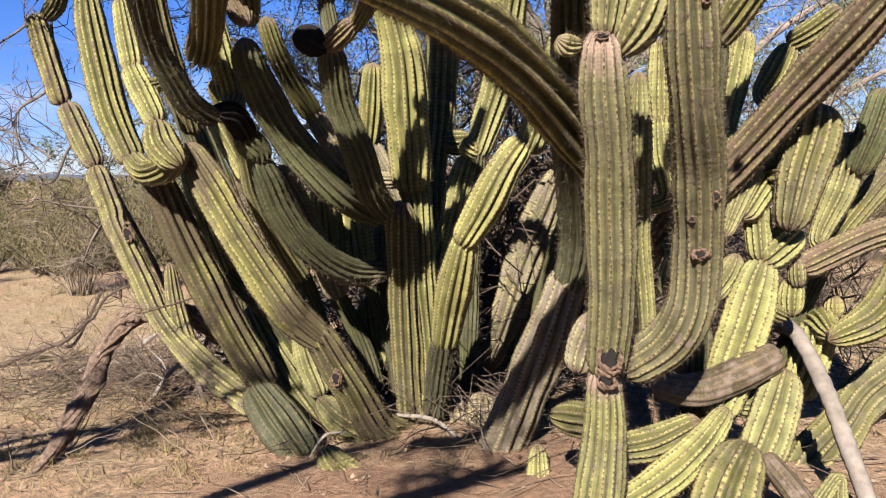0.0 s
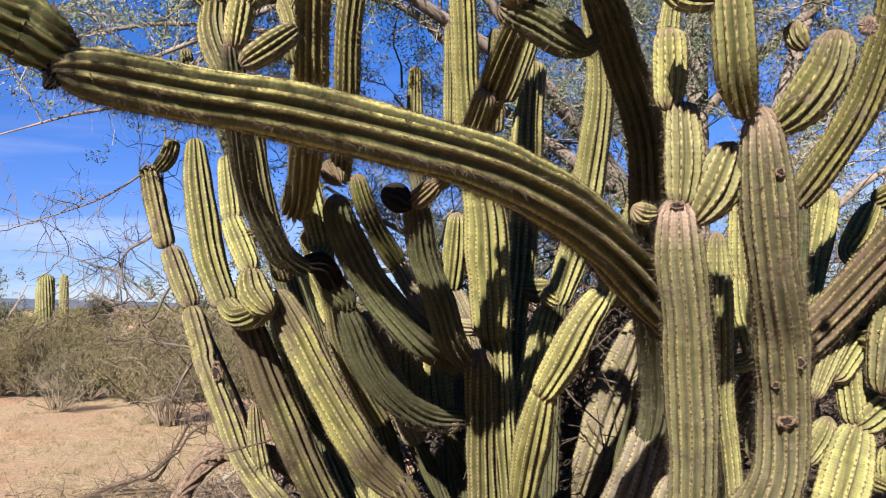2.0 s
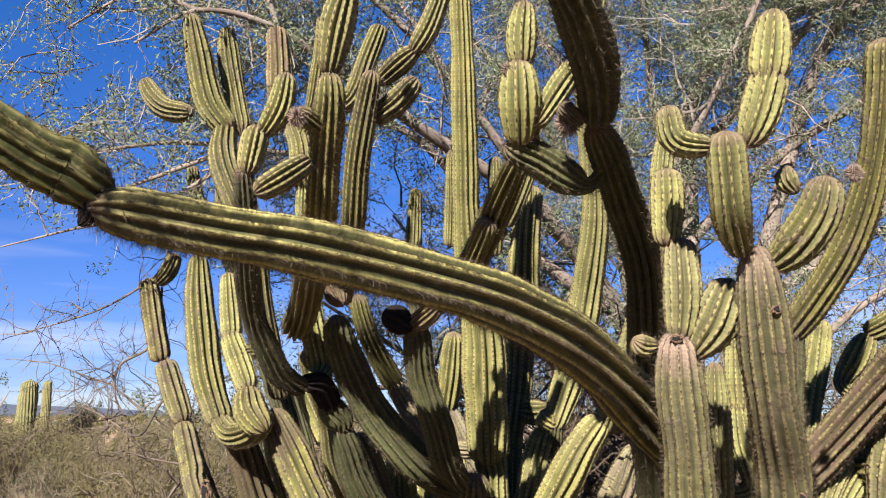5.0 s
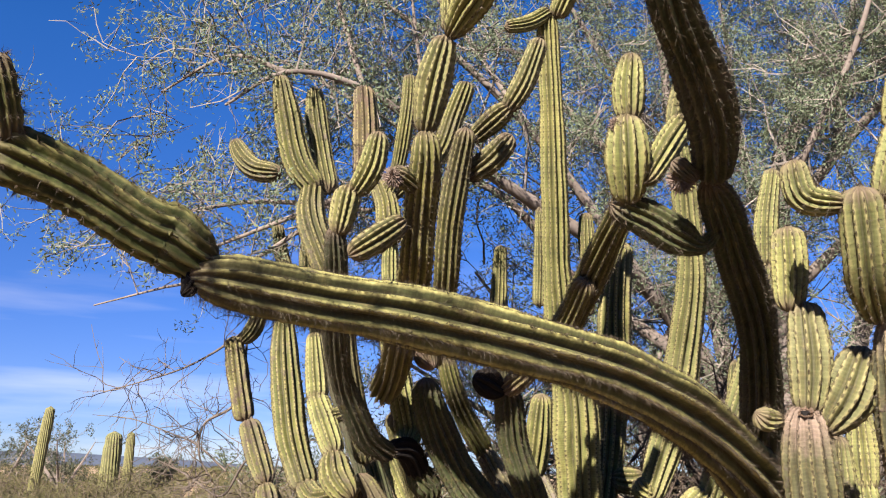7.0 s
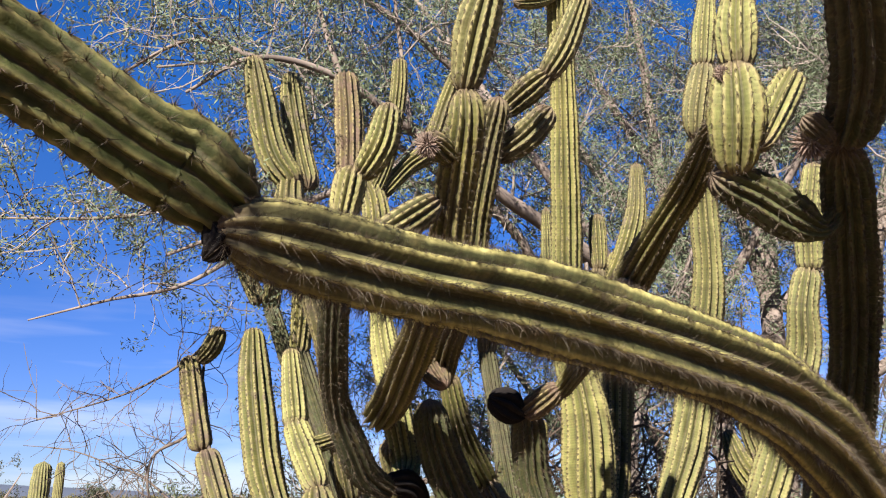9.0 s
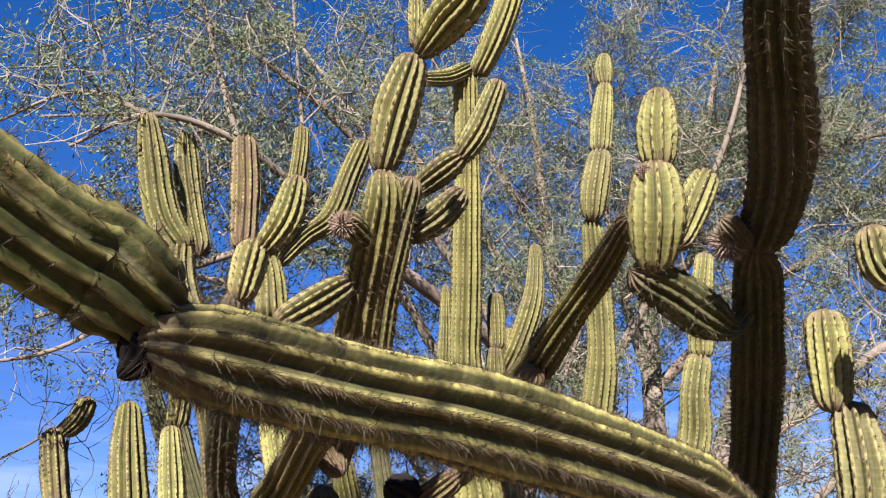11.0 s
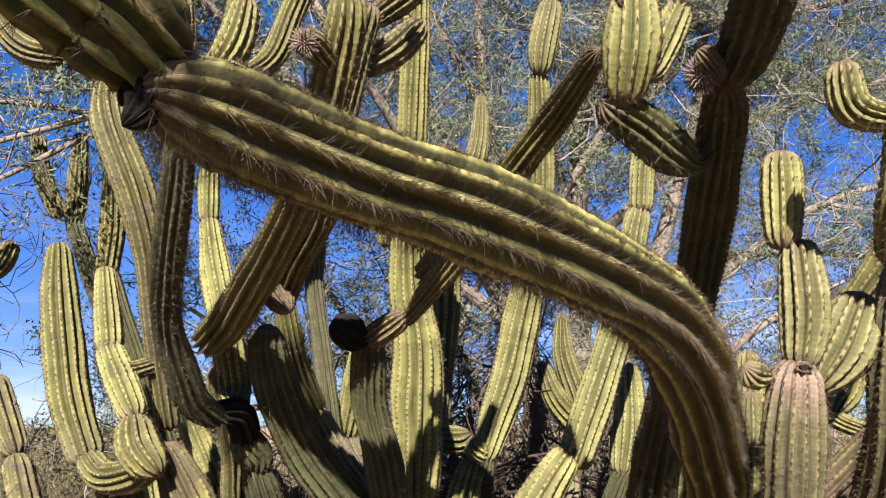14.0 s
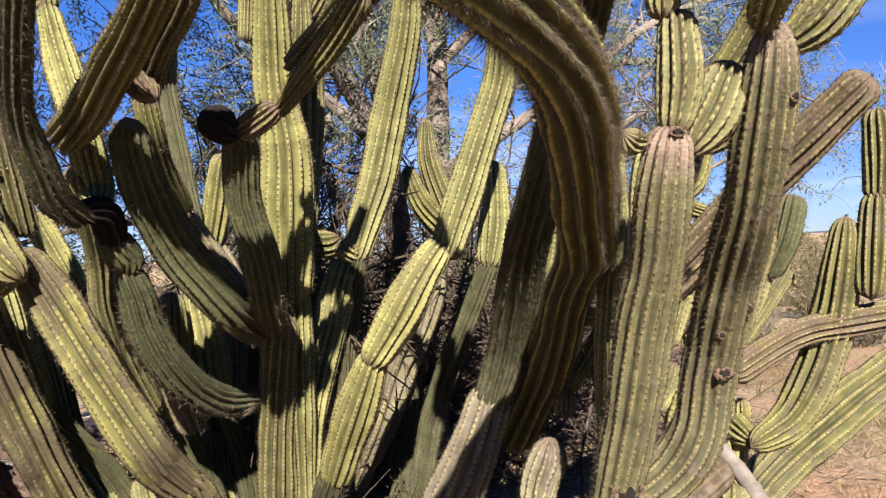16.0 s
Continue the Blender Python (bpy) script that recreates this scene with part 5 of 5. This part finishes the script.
def make_dead_shrub():
    """Bare twigs that reach out beside the thin left stem."""
    rng = np.random.default_rng(12)
    shrub = tagged(new("bare_shrub"), "leafless shrub with long thin grey twigs", "shrub")
    twigs = Heap()
    lines = [
        [(-1.75, 5.75, -0.05, 0.022), (-1.95, 5.7, 0.8, 0.018), (-2.14, 5.5, 1.43, 0.014), (-2.4, 5.5, 2.0, 0.012), (-2.55, 5.6, 2.5, 0.010), (-2.53, 5.6, 2.95, 0.006)],
        [(-2.53, 5.6, 2.85, 0.010), (-2.68, 5.7, 2.71, 0.009), (-3.14, 5.8, 2.49, 0.007), (-3.89, 6.0, 2.33, 0.004)],
        [(-2.55, 5.6, 2.3, 0.011), (-2.64, 5.6, 2.18, 0.010), (-2.88, 5.7, 2.07, 0.009), (-2.89, 5.7, 1.85, 0.007), (-2.77, 5.7, 1.68, 0.004)],
        [(-2.32, 5.5, 1.95, 0.010), (-2.51, 5.6, 1.8, 0.009), (-2.7, 5.7, 1.58, 0.008), (-3.04, 5.9, 1.7, 0.006), (-3.37, 6.0, 1.82, 0.004)],
        [(-2.18, 5.45, 1.39, 0.009), (-2.51, 5.6, 1.42, 0.007), (-2.9, 5.9, 1.47, 0.004)],
        [(-2.14, 5.42, 1.43, 0.009), (-2.29, 5.4, 1.24, 0.008), (-2.39, 5.4, 1.05, 0.005)],
        [(-2.7, 5.75, 1.75, 0.009), (-3.07, 6.0, 1.94, 0.007), (-3.55, 6.5, 2.04, 0.006), (-4.08, 6.8, 2.17, 0.005), (-4.6, 7.0, 2.22, 0.003)],
    ]
    for line in lines:
        h = Heap()
        h.add(*tube(line, 6, 0.04, 0.05, rng))
        part("branch", h.mesh("branch", SHRUBTWIG, True), shrub)
        q, _ = spline(line, 0.05)
        for _ in range(20):
            i = rng.integers(len(q) // 4, len(q))
            c, e = stick(twigs, q[i, :3], rng.normal(0, 1, 3) + [-0.3, 0.1, -0.1], rng.uniform(0.2, 0.7), 0.0045, rng, 0.28, 3, 6)
            for _ in range(4):
                stick(twigs, c[rng.integers(1, 6)], e + rng.normal(0, 0.9, 3), rng.uniform(0.1, 0.3), 0.0025, rng, 0.3, 3, 4)
    tagged(part("twig_mass", twigs.mesh("twigs", SHRUBTWIG), shrub), kind="stuff")


make_dead_shrub()


def make_bush(seed, stems, height, wide, leafy, leaf_mat, name, label, size=0.02):
    """A loose desert bush: fanned stems, twigs and sparse small leaves."""
    rng = np.random.default_rng(seed)
    bush = tagged(new(name), label, "bush", "desert bushes")
    wood, leaf = Heap(), Heap()
    for _ in range(stems):
        a = rng.uniform(0, 2 * np.pi)
        lean = rng.uniform(0.1, 1.0) * wide
        c, e = stick(wood, (0.12 * math.cos(a), 0.12 * math.sin(a), -0.05), (lean * math.cos(a), lean * math.sin(a), 1), height * rng.uniform(0.6, 1.1), 0.012, rng, 0.14, 4, 6)
        for _ in range(7):
            j = rng.integers(2, 7)
            c2, e2 = stick(wood, c[j], e + rng.normal(0, 0.6, 3), height * rng.uniform(0.12, 0.35), 0.006, rng, 0.25, 3, 3)
            leaves_on(leaf, c2, rng, leafy, size, 0.04)
            for _ in range(2):
                c3, _ = stick(wood, c2[rng.integers(1, 4)], e2 + rng.normal(0, 0.7, 3), height * rng.uniform(0.08, 0.2), 0.004, rng, 0.25, 3, 2)
                leaves_on(leaf, c3, rng, leafy, size, 0.03)
    tagged(part("stem_mass", wood.mesh("stems", TWIG), bush), kind="stuff")
    tagged(part("foliage", leaf.mesh("foliage", leaf_mat), bush), kind="stuff")
    return bush


def plant_bushes():
    rng = np.random.default_rng(21)
    kinds = [make_bush(31, 26, 1.35, 0.8, 9, CREOSOTE, "creosote_bush", "loose olive-brown creosote bush on sandy ground", 0.046),
             make_bush(32, 22, 1.1, 0.9, 10, CREOSOTE, "creosote_bush", "loose olive-brown creosote bush on sandy ground", 0.052),
             make_bush(33, 24, 0.75, 1.1, 5, LEAF, "dry_bush", "low dry greyish bush with bare twigs", 0.025)]
    kinds[0].matrix_basis = pose(-5.2, 11.6, 0)
    kinds[1].matrix_basis = pose(-3.9, 12.2, 0)
    kinds[2].matrix_basis = pose(-8.0, 13.5, 0)
    spots = [(-6.4, 14.6, 1), (-3.0, 14.0, 0), (-8.8, 19.5, 2), (-11.5, 20.5, 2), (-10.2, 22.0, 0), (-13.5, 23, 1), (1.0, 15.0, 0), (2.5, 13.0, 2), (4.5, 16, 1),
             (8.3, 13.5, 2), (9.5, 16.5, 0), (12, 19, 2), (7.0, 19, 1), (14.5, 21, 0), (6.2, 9.5, 2), (7.6, 11.5, 2), (5.2, 12.5, 2), (9.0, 10.5, 2), (10.5, 13.0, 1), (12.5, 15.0, 0), (8.0, 15.5, 1), (-6.0, 18, 1), (-1.0, 18, 0)]
    for _ in range(75):
        spots.append((rng.uniform(-24, -2.5) if rng.uniform() < 0.75 else rng.uniform(5, 22), rng.uniform(16, 32), int(rng.integers(0, 3))))
    for _ in range(46):
        spots.append((rng.uniform(-17, -4.5), rng.uniform(14.5, 21), int(rng.choice([0, 1, 0, 2]))))
    for _ in range(170):
        d = rng.uniform(26, 75)
        a = rng.uniform(-0.85, 0.85)
        spots.append((d * math.sin(a), d * math.cos(a), int(rng.integers(0, 3))))
    for _ in range(330):
        d = 27 + 75 * rng.uniform() ** 1.5
        a = rng.uniform(-0.85, -0.12) if rng.uniform() < 0.7 else rng.uniform(0.05, 0.8)
        spots.append((d * math.sin(a), d * math.cos(a), int(rng.integers(0, 3))))
    for _ in range(700):
        d = rng.uniform(55, 190)
        a = rng.uniform(-0.85, -0.1) if rng.uniform() < 0.75 else rng.uniform(0.05, 0.8)
        spots.append((d * math.sin(a), d * math.cos(a), 0))
    for _ in range(650):
        d = rng.uniform(180, 750)
        a = rng.uniform(-0.85, -0.1) if rng.uniform() < 0.75 else rng.uniform(0.05, 0.8)
        spots.append((d * math.sin(a), d * math.cos(a), 0))
    # unseen bushes at the sides and behind, added to block low sky glow
    for _ in range(150):
        d = rng.uniform(5.5, 34)
        a = rng.uniform(1.0, 5.28)
        spots.append((d * math.sin(a), d * math.cos(a), int(rng.choice([0, 0, 1, 2]))))
    far_leaf, far_wood = Heap(), Heap()
    for x, y, k in spots:
        if math.hypot(x, y) > 24 or y < -9:
            far_bush(far_leaf, far_wood, x, y, rng)
            continue
        s = rng.uniform(0.85, 1.3)
        o = copy_thing(kinds[k], pose(x, y, ground_height(x, y) - 0.02, 0, 0, rng.uniform(0, 360)))
        o.scale = (s * rng.uniform(0.9, 1.3), s, s * rng.uniform(0.8, 1.1))
    scrub = tagged(new("desert_scrub"), "loose olive-brown scrub spread over the far flat", "scrub", kind="stuff")
    tagged(part("foliage", far_leaf.mesh("far_scrub_leaves", CREOSOTE), scrub), kind="stuff")
    tagged(part("stem_mass", far_wood.mesh("far_scrub_stems", TWIG), scrub), kind="stuff")


def far_bush(leaf, wood, x, y, rng):
    """A distant bush: fanned stems carrying clumps of leaf blades."""
    size = rng.uniform(0.9, 1.5) * (1.7 if y > 150 else 1)
    base = np.array([x, y, ground_height(x, y) - 0.05])
    far = y > 55
    for _ in range(6 if far else 11):
        a, lean = rng.uniform(0, 2 * np.pi), rng.uniform(0.1, 0.95)
        c, _ = stick(wood, base, (lean * math.cos(a), lean * math.sin(a), 1), size * rng.uniform(0.7, 1.1), 0.016, rng, 0.15, 3, 2 if far else 4)
        leaves_on(leaf, c[1:], rng, 8 if far else 20, 0.78 if y > 150 else 0.34 if far else 0.13, 0.35 if y > 150 else 0.2 if far else 0.13)


plant_bushes()


def make_saguaro(x, y, height, r, lean):
    s = tagged(new("saguaro"), "tall single-stemmed ribbed saguaro cactus standing on the flat", "cactus", "distant saguaros")
    grow(s, "far", (x, y, -0.2, r * 0.85), (x + lean * 0.4, y, height * 0.4, r), (x + lean * 0.8, y, height * 0.8, r), (x + lean, y, height - 0.05, r * 0.8))


make_saguaro(-19.0, 31.0, 3.02, 0.36, 0.10)
make_saguaro(-24.3, 41.5, 3.5, 0.24, 0.0)
make_saguaro(-25.8, 36.0, 4.4, 0.26, 0.40)


def make_far_tree():
    rng = np.random.default_rng(77)
    # the last five stand unseen behind the camera, added to block low glow
    for x, y, s in ((-27.0, 40.0, 1.0), (-34.0, 45.0, 1.1), (-24.5, 44.0, 0.7), (-9.0, -17.0, 1.1), (2.0, -22.0, 1.3), (12.0, -16.0, 1.1), (-19.0, -10.0, 1.2), (22.0, -8.0, 1.2)):
        t = tagged(new("mesquite_tree"), "rounded grey-green desert tree on the far flat", "tree", "far trees")
        wood, leaf, trunk = Heap(), Heap(), Heap()
        for k in range(5):
            a = rng.uniform(0, 6.28)
            line = [(x, y, -0.1, 0.12), (x + 0.5 * math.cos(a), y + 0.5 * math.sin(a), 1.0 * s, 0.09), (x + 1.5 * s * math.cos(a), y + 1.2 * s * math.sin(a), 2.2 * s, 0.05), (x + 2.2 * s * math.cos(a), y + 1.6 * s * math.sin(a), 3.0 * s, 0.02)]
            trunk.add(*tube(line, 5, 0.3))
            branch_out(wood, leaf, line, rng, 8, 1.4 * s, 5, 0.14, 0.3)
        part("trunk", trunk.mesh("trunk", BARK), t)
        tagged(part("twig_mass", wood.mesh("twigs", TREETWIG), t), kind="stuff")
        tagged(part("crown", leaf.mesh("crown", MESQUITE), t), kind="stuff")


make_far_tree()


def make_hills():
    """Low blue hills along the far horizon."""
    m, nt, b = material("hazy_hill", 1.0)
    nt.links.new(mix(nt, noise_at(nt, 0.004, 5), (0.045, 0.060, 0.090), (0.065, 0.075, 0.100)), b.inputs["Base Color"])
    verts, faces = [], []
    n = 160
    for i in range(n + 1):
        a = -1.3 + 2.6 * i / n
        h = 3 + 7 * noise.fractal(Vector((a * 3.0, 0.3, 7.0)), 0.8, 2.0, 5) + 26 * math.exp(-((a + 0.62) / 0.16) ** 2)
        for d, z in ((1900, -2), (2050, max(1.0, h)), (2300, -2)):
            verts.append((d * math.sin(a), d * math.cos(a), z))
    for i in range(n):
        for k in range(2):
            faces.append((i * 3 + k, i * 3 + 3 + k, i * 3 + 4 + k, i * 3 + 1 + k))
    tagged(new("backdrop_hills", from_arrays("hills", verts, faces, m, smooth=True)), "low hazy blue hills on the horizon", "hills", kind="structure")


make_hills()


# ---- dead wood and litter on the ground ----
def dead_branch(name, label, line, mat, rng, twigs=0, strands=0):
    thing = tagged(new(name), label, "branch")
    h = Heap()
    h.add(*tube(line, 10, 0.025, 0.035, rng))
    if strands:
        q, run = spline(line, 0.03)
        _, s, b = frames_along(q[:, :3])
        for k in range(strands):
            lo = rng.integers(0, len(q) // 3)
            hi = rng.integers(len(q) * 2 // 3, len(q))
            a = 2 * np.pi * k / strands + run * rng.uniform(1.0, 4.0) + 0.7 * np.sin(run * rng.uniform(5, 14) + k)
            off = q[:, 3] * (0.86 + 0.2 * np.sin(run * 9 + 2 * k))
            c = q[:, :3] + off[:, None] * (np.cos(a)[:, None] * s + np.sin(a)[:, None] * b)
            rows = np.column_stack([c, q[:, 3] * rng.uniform(0.16, 0.34)])[lo:hi]
            h.add(*tube(rows, 6, 0.022, 0.16, rng))
    part("limb", h.mesh("limb", mat, True), thing)
    if twigs:
        w = Heap()
        q, _ = spline(line, 0.05)
        for _ in range(twigs):
            i = rng.integers(2, len(q))
            stick(w, q[i, :3], rng.normal(0, 1, 3), rng.uniform(0.1, 0.45), 0.005, rng, 0.25, 3, 4)
        tagged(part("twig_mass", w.mesh("twigs", mat), thing), kind="stuff")


rng = np.random.default_rng(40)
dead_branch("fallen_branch", "twisted dead brown branch leaning on the sand", [(-2.34, 4.43, -0.05, 0.035), (-2.25, 4.75, 0.17, 0.05), (-2.19, 4.95, 0.35, 0.055), (-2.16, 5.1, 0.53, 0.055), (-2.09, 5.2, 0.65, 0.06), (-1.96, 5.3, 0.72, 0.065), (-1.75, 5.5, 0.66, 0.06), (-1.45, 5.75, 0.35, 0.055), (-1.2, 5.9, -0.05, 0.05)], TORNWOOD, rng, 16, 15)
dead_branch("bleached_branch", "bleached grey dead branch curving over the low stems", [(1.70, 4.25, 0.70, 0.035), (1.72, 4.05, 0.70, 0.04), (1.72, 3.75, 0.52, 0.04), (1.72, 3.45, 0.25, 0.038), (1.73, 3.1, -0.12, 0.034)], GREYWOOD, rng)
dead_branch("curved_stick", "thin curved grey stick at the cactus base", [(-0.35, 4.9, 0.10, 0.012), (-0.14, 4.75, 0.12, 0.013), (-0.01, 4.6, 0.08, 0.011), (0.14, 4.42, -0.05, 0.007)], GREYWOOD, rng)
dead_branch("curved_stick", "thin curved grey stick at the cactus base", [(-0.82, 4.48, -0.02, 0.006), (-0.72, 4.5, 0.12, 0.009), (-0.60, 4.52, 0.13, 0.006)], GREYWOOD, rng)
for n in range(14):
    x, y = rng.uniform(-3.9, -1.9), rng.uniform(5.7, 7.6)
    turn, long = rng.normal(0.1, 0.55), rng.uniform(0.9, 2.2)
    line, z = [], 0.02
    for k in range(7):
        line.append((x, y, max(0.0, z), 0.022 * (1 - 0.11 * k) * rng.uniform(0.7, 1.2)))
        turn += rng.normal(0, 0.3)
        x, y, z = x + long / 6 * math.cos(turn), y + long / 6 * math.sin(turn) * 0.6, abs(z + rng.normal(0.02, 0.09))
    dead_branch("dry_branch", "dry grey-brown branch lying on the sand", line, DEADWOOD if n % 3 else GREYWOOD, rng, 26)


def scatter_spot(rng):
    """A place on the open ground round the cactus, thicker at the left pile and on the right-hand flat."""
    pick = rng.uniform()
    if pick < 0.35:
        return rng.normal(-2.4, 0.9), rng.normal(6.7, 0.6)
    if pick < 0.55:
        return rng.uniform(2.0, 6.5), rng.uniform(4.0, 10)
    if pick < 0.60:
        return rng.normal(-1.9, 0.7), rng.normal(5.0, 0.5)
    if pick < 0.80:
        return rng.uniform(-4, 3), rng.uniform(3.4, 8)
    return rng.uniform(-1.5, 3), rng.uniform(5.4, 8)


def make_litter():
    rng = np.random.default_rng(50)
    h = Heap()
    for _ in range(2200):
        x, y = scatter_spot(rng)
        stick(h, (x, y, ground_height(x, y) + rng.uniform(0.0, 0.06)), rng.normal(0, 1, 3) * [1, 1, 0.15], rng.uniform(0.05, 0.5), rng.uniform(0.0015, 0.006), rng, 0.18, 3, 4)
    d = Heap()
    for _ in range(1500):
        x, y = (rng.normal(-2.2, 0.7), rng.normal(6.3, 0.45)) if rng.uniform() < 0.7 else (rng.normal(0.3, 0.6), rng.normal(4.9, 0.4))
        stick(d, (x, y, ground_height(x, y) + abs(rng.normal(0.0, 0.10))), rng.normal(0, 1, 3) * [1, 0.8, 0.35], rng.uniform(0.15, 0.7), rng.uniform(0.002, 0.005), rng, 0.25, 3, 5)
    tagged(new("brush_pile", d.mesh("brush_pile", DEADWOOD)), "pile of dead brown twigs on the sand", "brush", kind="stuff")
    tagged(new("twig_litter", h.mesh("twig_litter", TWIG)), "dry twigs scattered over the sand", "litter", kind="stuff")
    g = Heap()
    for _ in range(7500):
        pick = rng.uniform()
        x, y = (rng.uniform(-8, 7), rng.uniform(5.5, 13)) if pick < 0.6 else (rng.normal(-2.0, 0.8), rng.normal(4.9, 0.7)) if pick < 0.68 else (rng.uniform(2, 13), rng.uniform(4, 17))
        if noise.noise(Vector((x * 0.9, y * 0.9, 3.0))) < -0.12:
            continue
        z = ground_height(x, y) - 0.01
        tall = rng.uniform(0.02, 0.11) * (2.2 if x > 3 and rng.uniform() < 0.4 else 1)
        n = 10
        p = np.array([x, y, z]) + rng.normal(0, 0.03, (n, 3)) * [1, 1, 0]
        tip = p + np.stack([rng.normal(0, tall * 0.7, n), rng.normal(0, tall * 0.7, n), tall * rng.uniform(0.5, 1.2, n)], axis=1)
        w = np.stack([rng.normal(0, 0.0025, n), rng.normal(0, 0.0025, n), np.zeros(n)], axis=1)
        g.add(np.stack([p - w, p + w, tip], axis=1).reshape(-1, 3), np.arange(3 * n).reshape(-1, 3).tolist())
    tagged(new("dry_grass", g.mesh("dry_grass", GRASS)), "short dry yellow grass tufts on the sand", "grass", kind="stuff")
    c = Heap()
    ico = [(0, 0, 1), (1, 0, 0.1), (0, 1, 0), (-1, 0, 0.1), (0, -1, 0), (0, 0, -0.6)]
    tri = [(0, 1, 2), (0, 2, 3), (0, 3, 4), (0, 4, 1), (5, 2, 1), (5, 3, 2), (5, 4, 3), (5, 1, 4)]
    for _ in range(3500):
        x, y = scatter_spot(rng) if rng.uniform() < 0.6 else (rng.uniform(-6, 6), rng.uniform(3.3, 9))
        size = 0.004 + 0.02 * rng.uniform() ** 4
        v = (np.array(ico) + rng.normal(0, 0.25, (6, 3))) * size * [1, 1, 0.7]
        c.add(v + np.array([x, y, ground_height(x, y) + size * 0.3]), tri)
    tagged(new("pebble_scatter", c.mesh("pebble_scatter", PEBBLE)), "small clods and pebbles strewn over the sand", "pebbles", kind="stuff")


make_litter()


def corky_scar(parent, x, y, z, wide, tall, seed, lumps=18):
    """A torn, corky wound: a ragged ring of brown lumps round a dark hollow, on the stem's outer side."""
    rng = np.random.default_rng(seed)
    across, out = np.array([0.966, -0.26, 0.0]), np.array([-0.26, -0.966, 0.0])
    mid = np.array([x, y, z])
    h = Heap()
    for k in range(lumps):
        a = 2 * np.pi * k / lumps + rng.normal(0, 0.25)
        q = rng.uniform(0.55, 1.05)
        c = mid + across * wide * q * math.cos(a) + out * (0.006 - 0.3 * wide * q * q + rng.normal(0, 0.003)) + np.array([0, 0, tall * q * math.sin(a)])
        d = (across * -math.sin(a) * wide + out * 0.3 * wide + np.array([0, 0, math.cos(a) * tall])) * rng.uniform(0.25, 0.5)
        r = wide * rng.uniform(0.10, 0.26)
        h.add(*tube([(*(c - d), r * 0.5), (*c, r), (*(c + d + rng.normal(0, 0.003, 3)), r * 0.4)], 6, 0.008, 0.15, rng))
    scar = part("scar", h.mesh("scar", CORK), parent, "brown corky scar")
    v = []
    for depth in (0.008, -0.03):
        for k in range(12):
            a = 2 * np.pi * k / 12
            q = 0.55 * (1 + 0.25 * math.sin(3 * a + seed))
            v.append(tuple(mid + across * wide * q * math.cos(a) + out * depth + np.array([0, 0, tall * q * math.sin(a)])))
    faces = [tuple(range(12))] + [(k, (k + 1) % 12, 12 + (k + 1) % 12, 12 + k) for k in range(12)]
    part("hollow", from_arrays("hollow", v, faces, BLACKENED), scar, "dark rotted hollow")


for n, (x, y, z, wide, tall) in enumerate([
    (0.560, 2.865, 0.900, 0.050, 0.065), (0.555, 2.885, 0.820, 0.036, 0.040), (0.459, 2.375, 1.943, 0.018, 0.012), (0.876, 2.668, 1.466, 0.016, 0.020),
    (0.853, 2.765, 1.269, 0.034, 0.018), (0.808, 2.709, 1.393, 0.014, 0.012), (0.721, 2.268, 2.015, 0.014, 0.012)]):
    corky_scar(FRONT, x, y, z, wide, tall, 300 + n)
corky_scar(MAIN, -0.621, 4.367, 0.478, 0.03, 0.05, 320)
corky_scar(MAIN, -2.02, 5.245, 1.239, 0.04, 0.07, 321)


def woolly_bud(parent, x, y, z, r, seed):
    """A dried, woolly bud: one knob whose stiff scales stand out all round."""
    rng = np.random.default_rng(seed)
    rows, cols = 22, 44
    verts, faces = [], []
    for i in range(rows + 1):
        lat = math.pi * i / rows
        for k in range(cols):
            lon = 2 * math.pi * k / cols + rng.normal(0, 0.03)
            scale = rng.uniform(1.0, 1.55) if (2 * i + k) % 4 == 0 and 0 < i < rows else rng.uniform(0.66, 0.80)
            verts.append((x + r * scale * math.sin(lat) * math.cos(lon), y + r * scale * math.sin(lat) * math.sin(lon), z + r * scale * math.cos(lat)))
    for i in range(rows):
        for k in range(cols):
            k2 = (k + 1) % cols
            faces.append((i * cols + k, i * cols + k2, (i + 1) * cols + k2, (i + 1) * cols + k))
    part("dried_bud", from_arrays("dried_bud", verts, faces, WOOL), parent, "dried pinkish-grey woolly bud")


for n, (x, y, z, r) in enumerate([
    (-0.692, 2.330, 2.651, 0.028),
    (0.147, 2.140, 2.538, 0.034),
    (-0.022, 2.130, 2.702, 0.016),
    (0.940, 2.200, 2.386, 0.022),
]):
    woolly_bud(MAIN if n < 3 else FRONT, x, y, z, r, 400 + n)
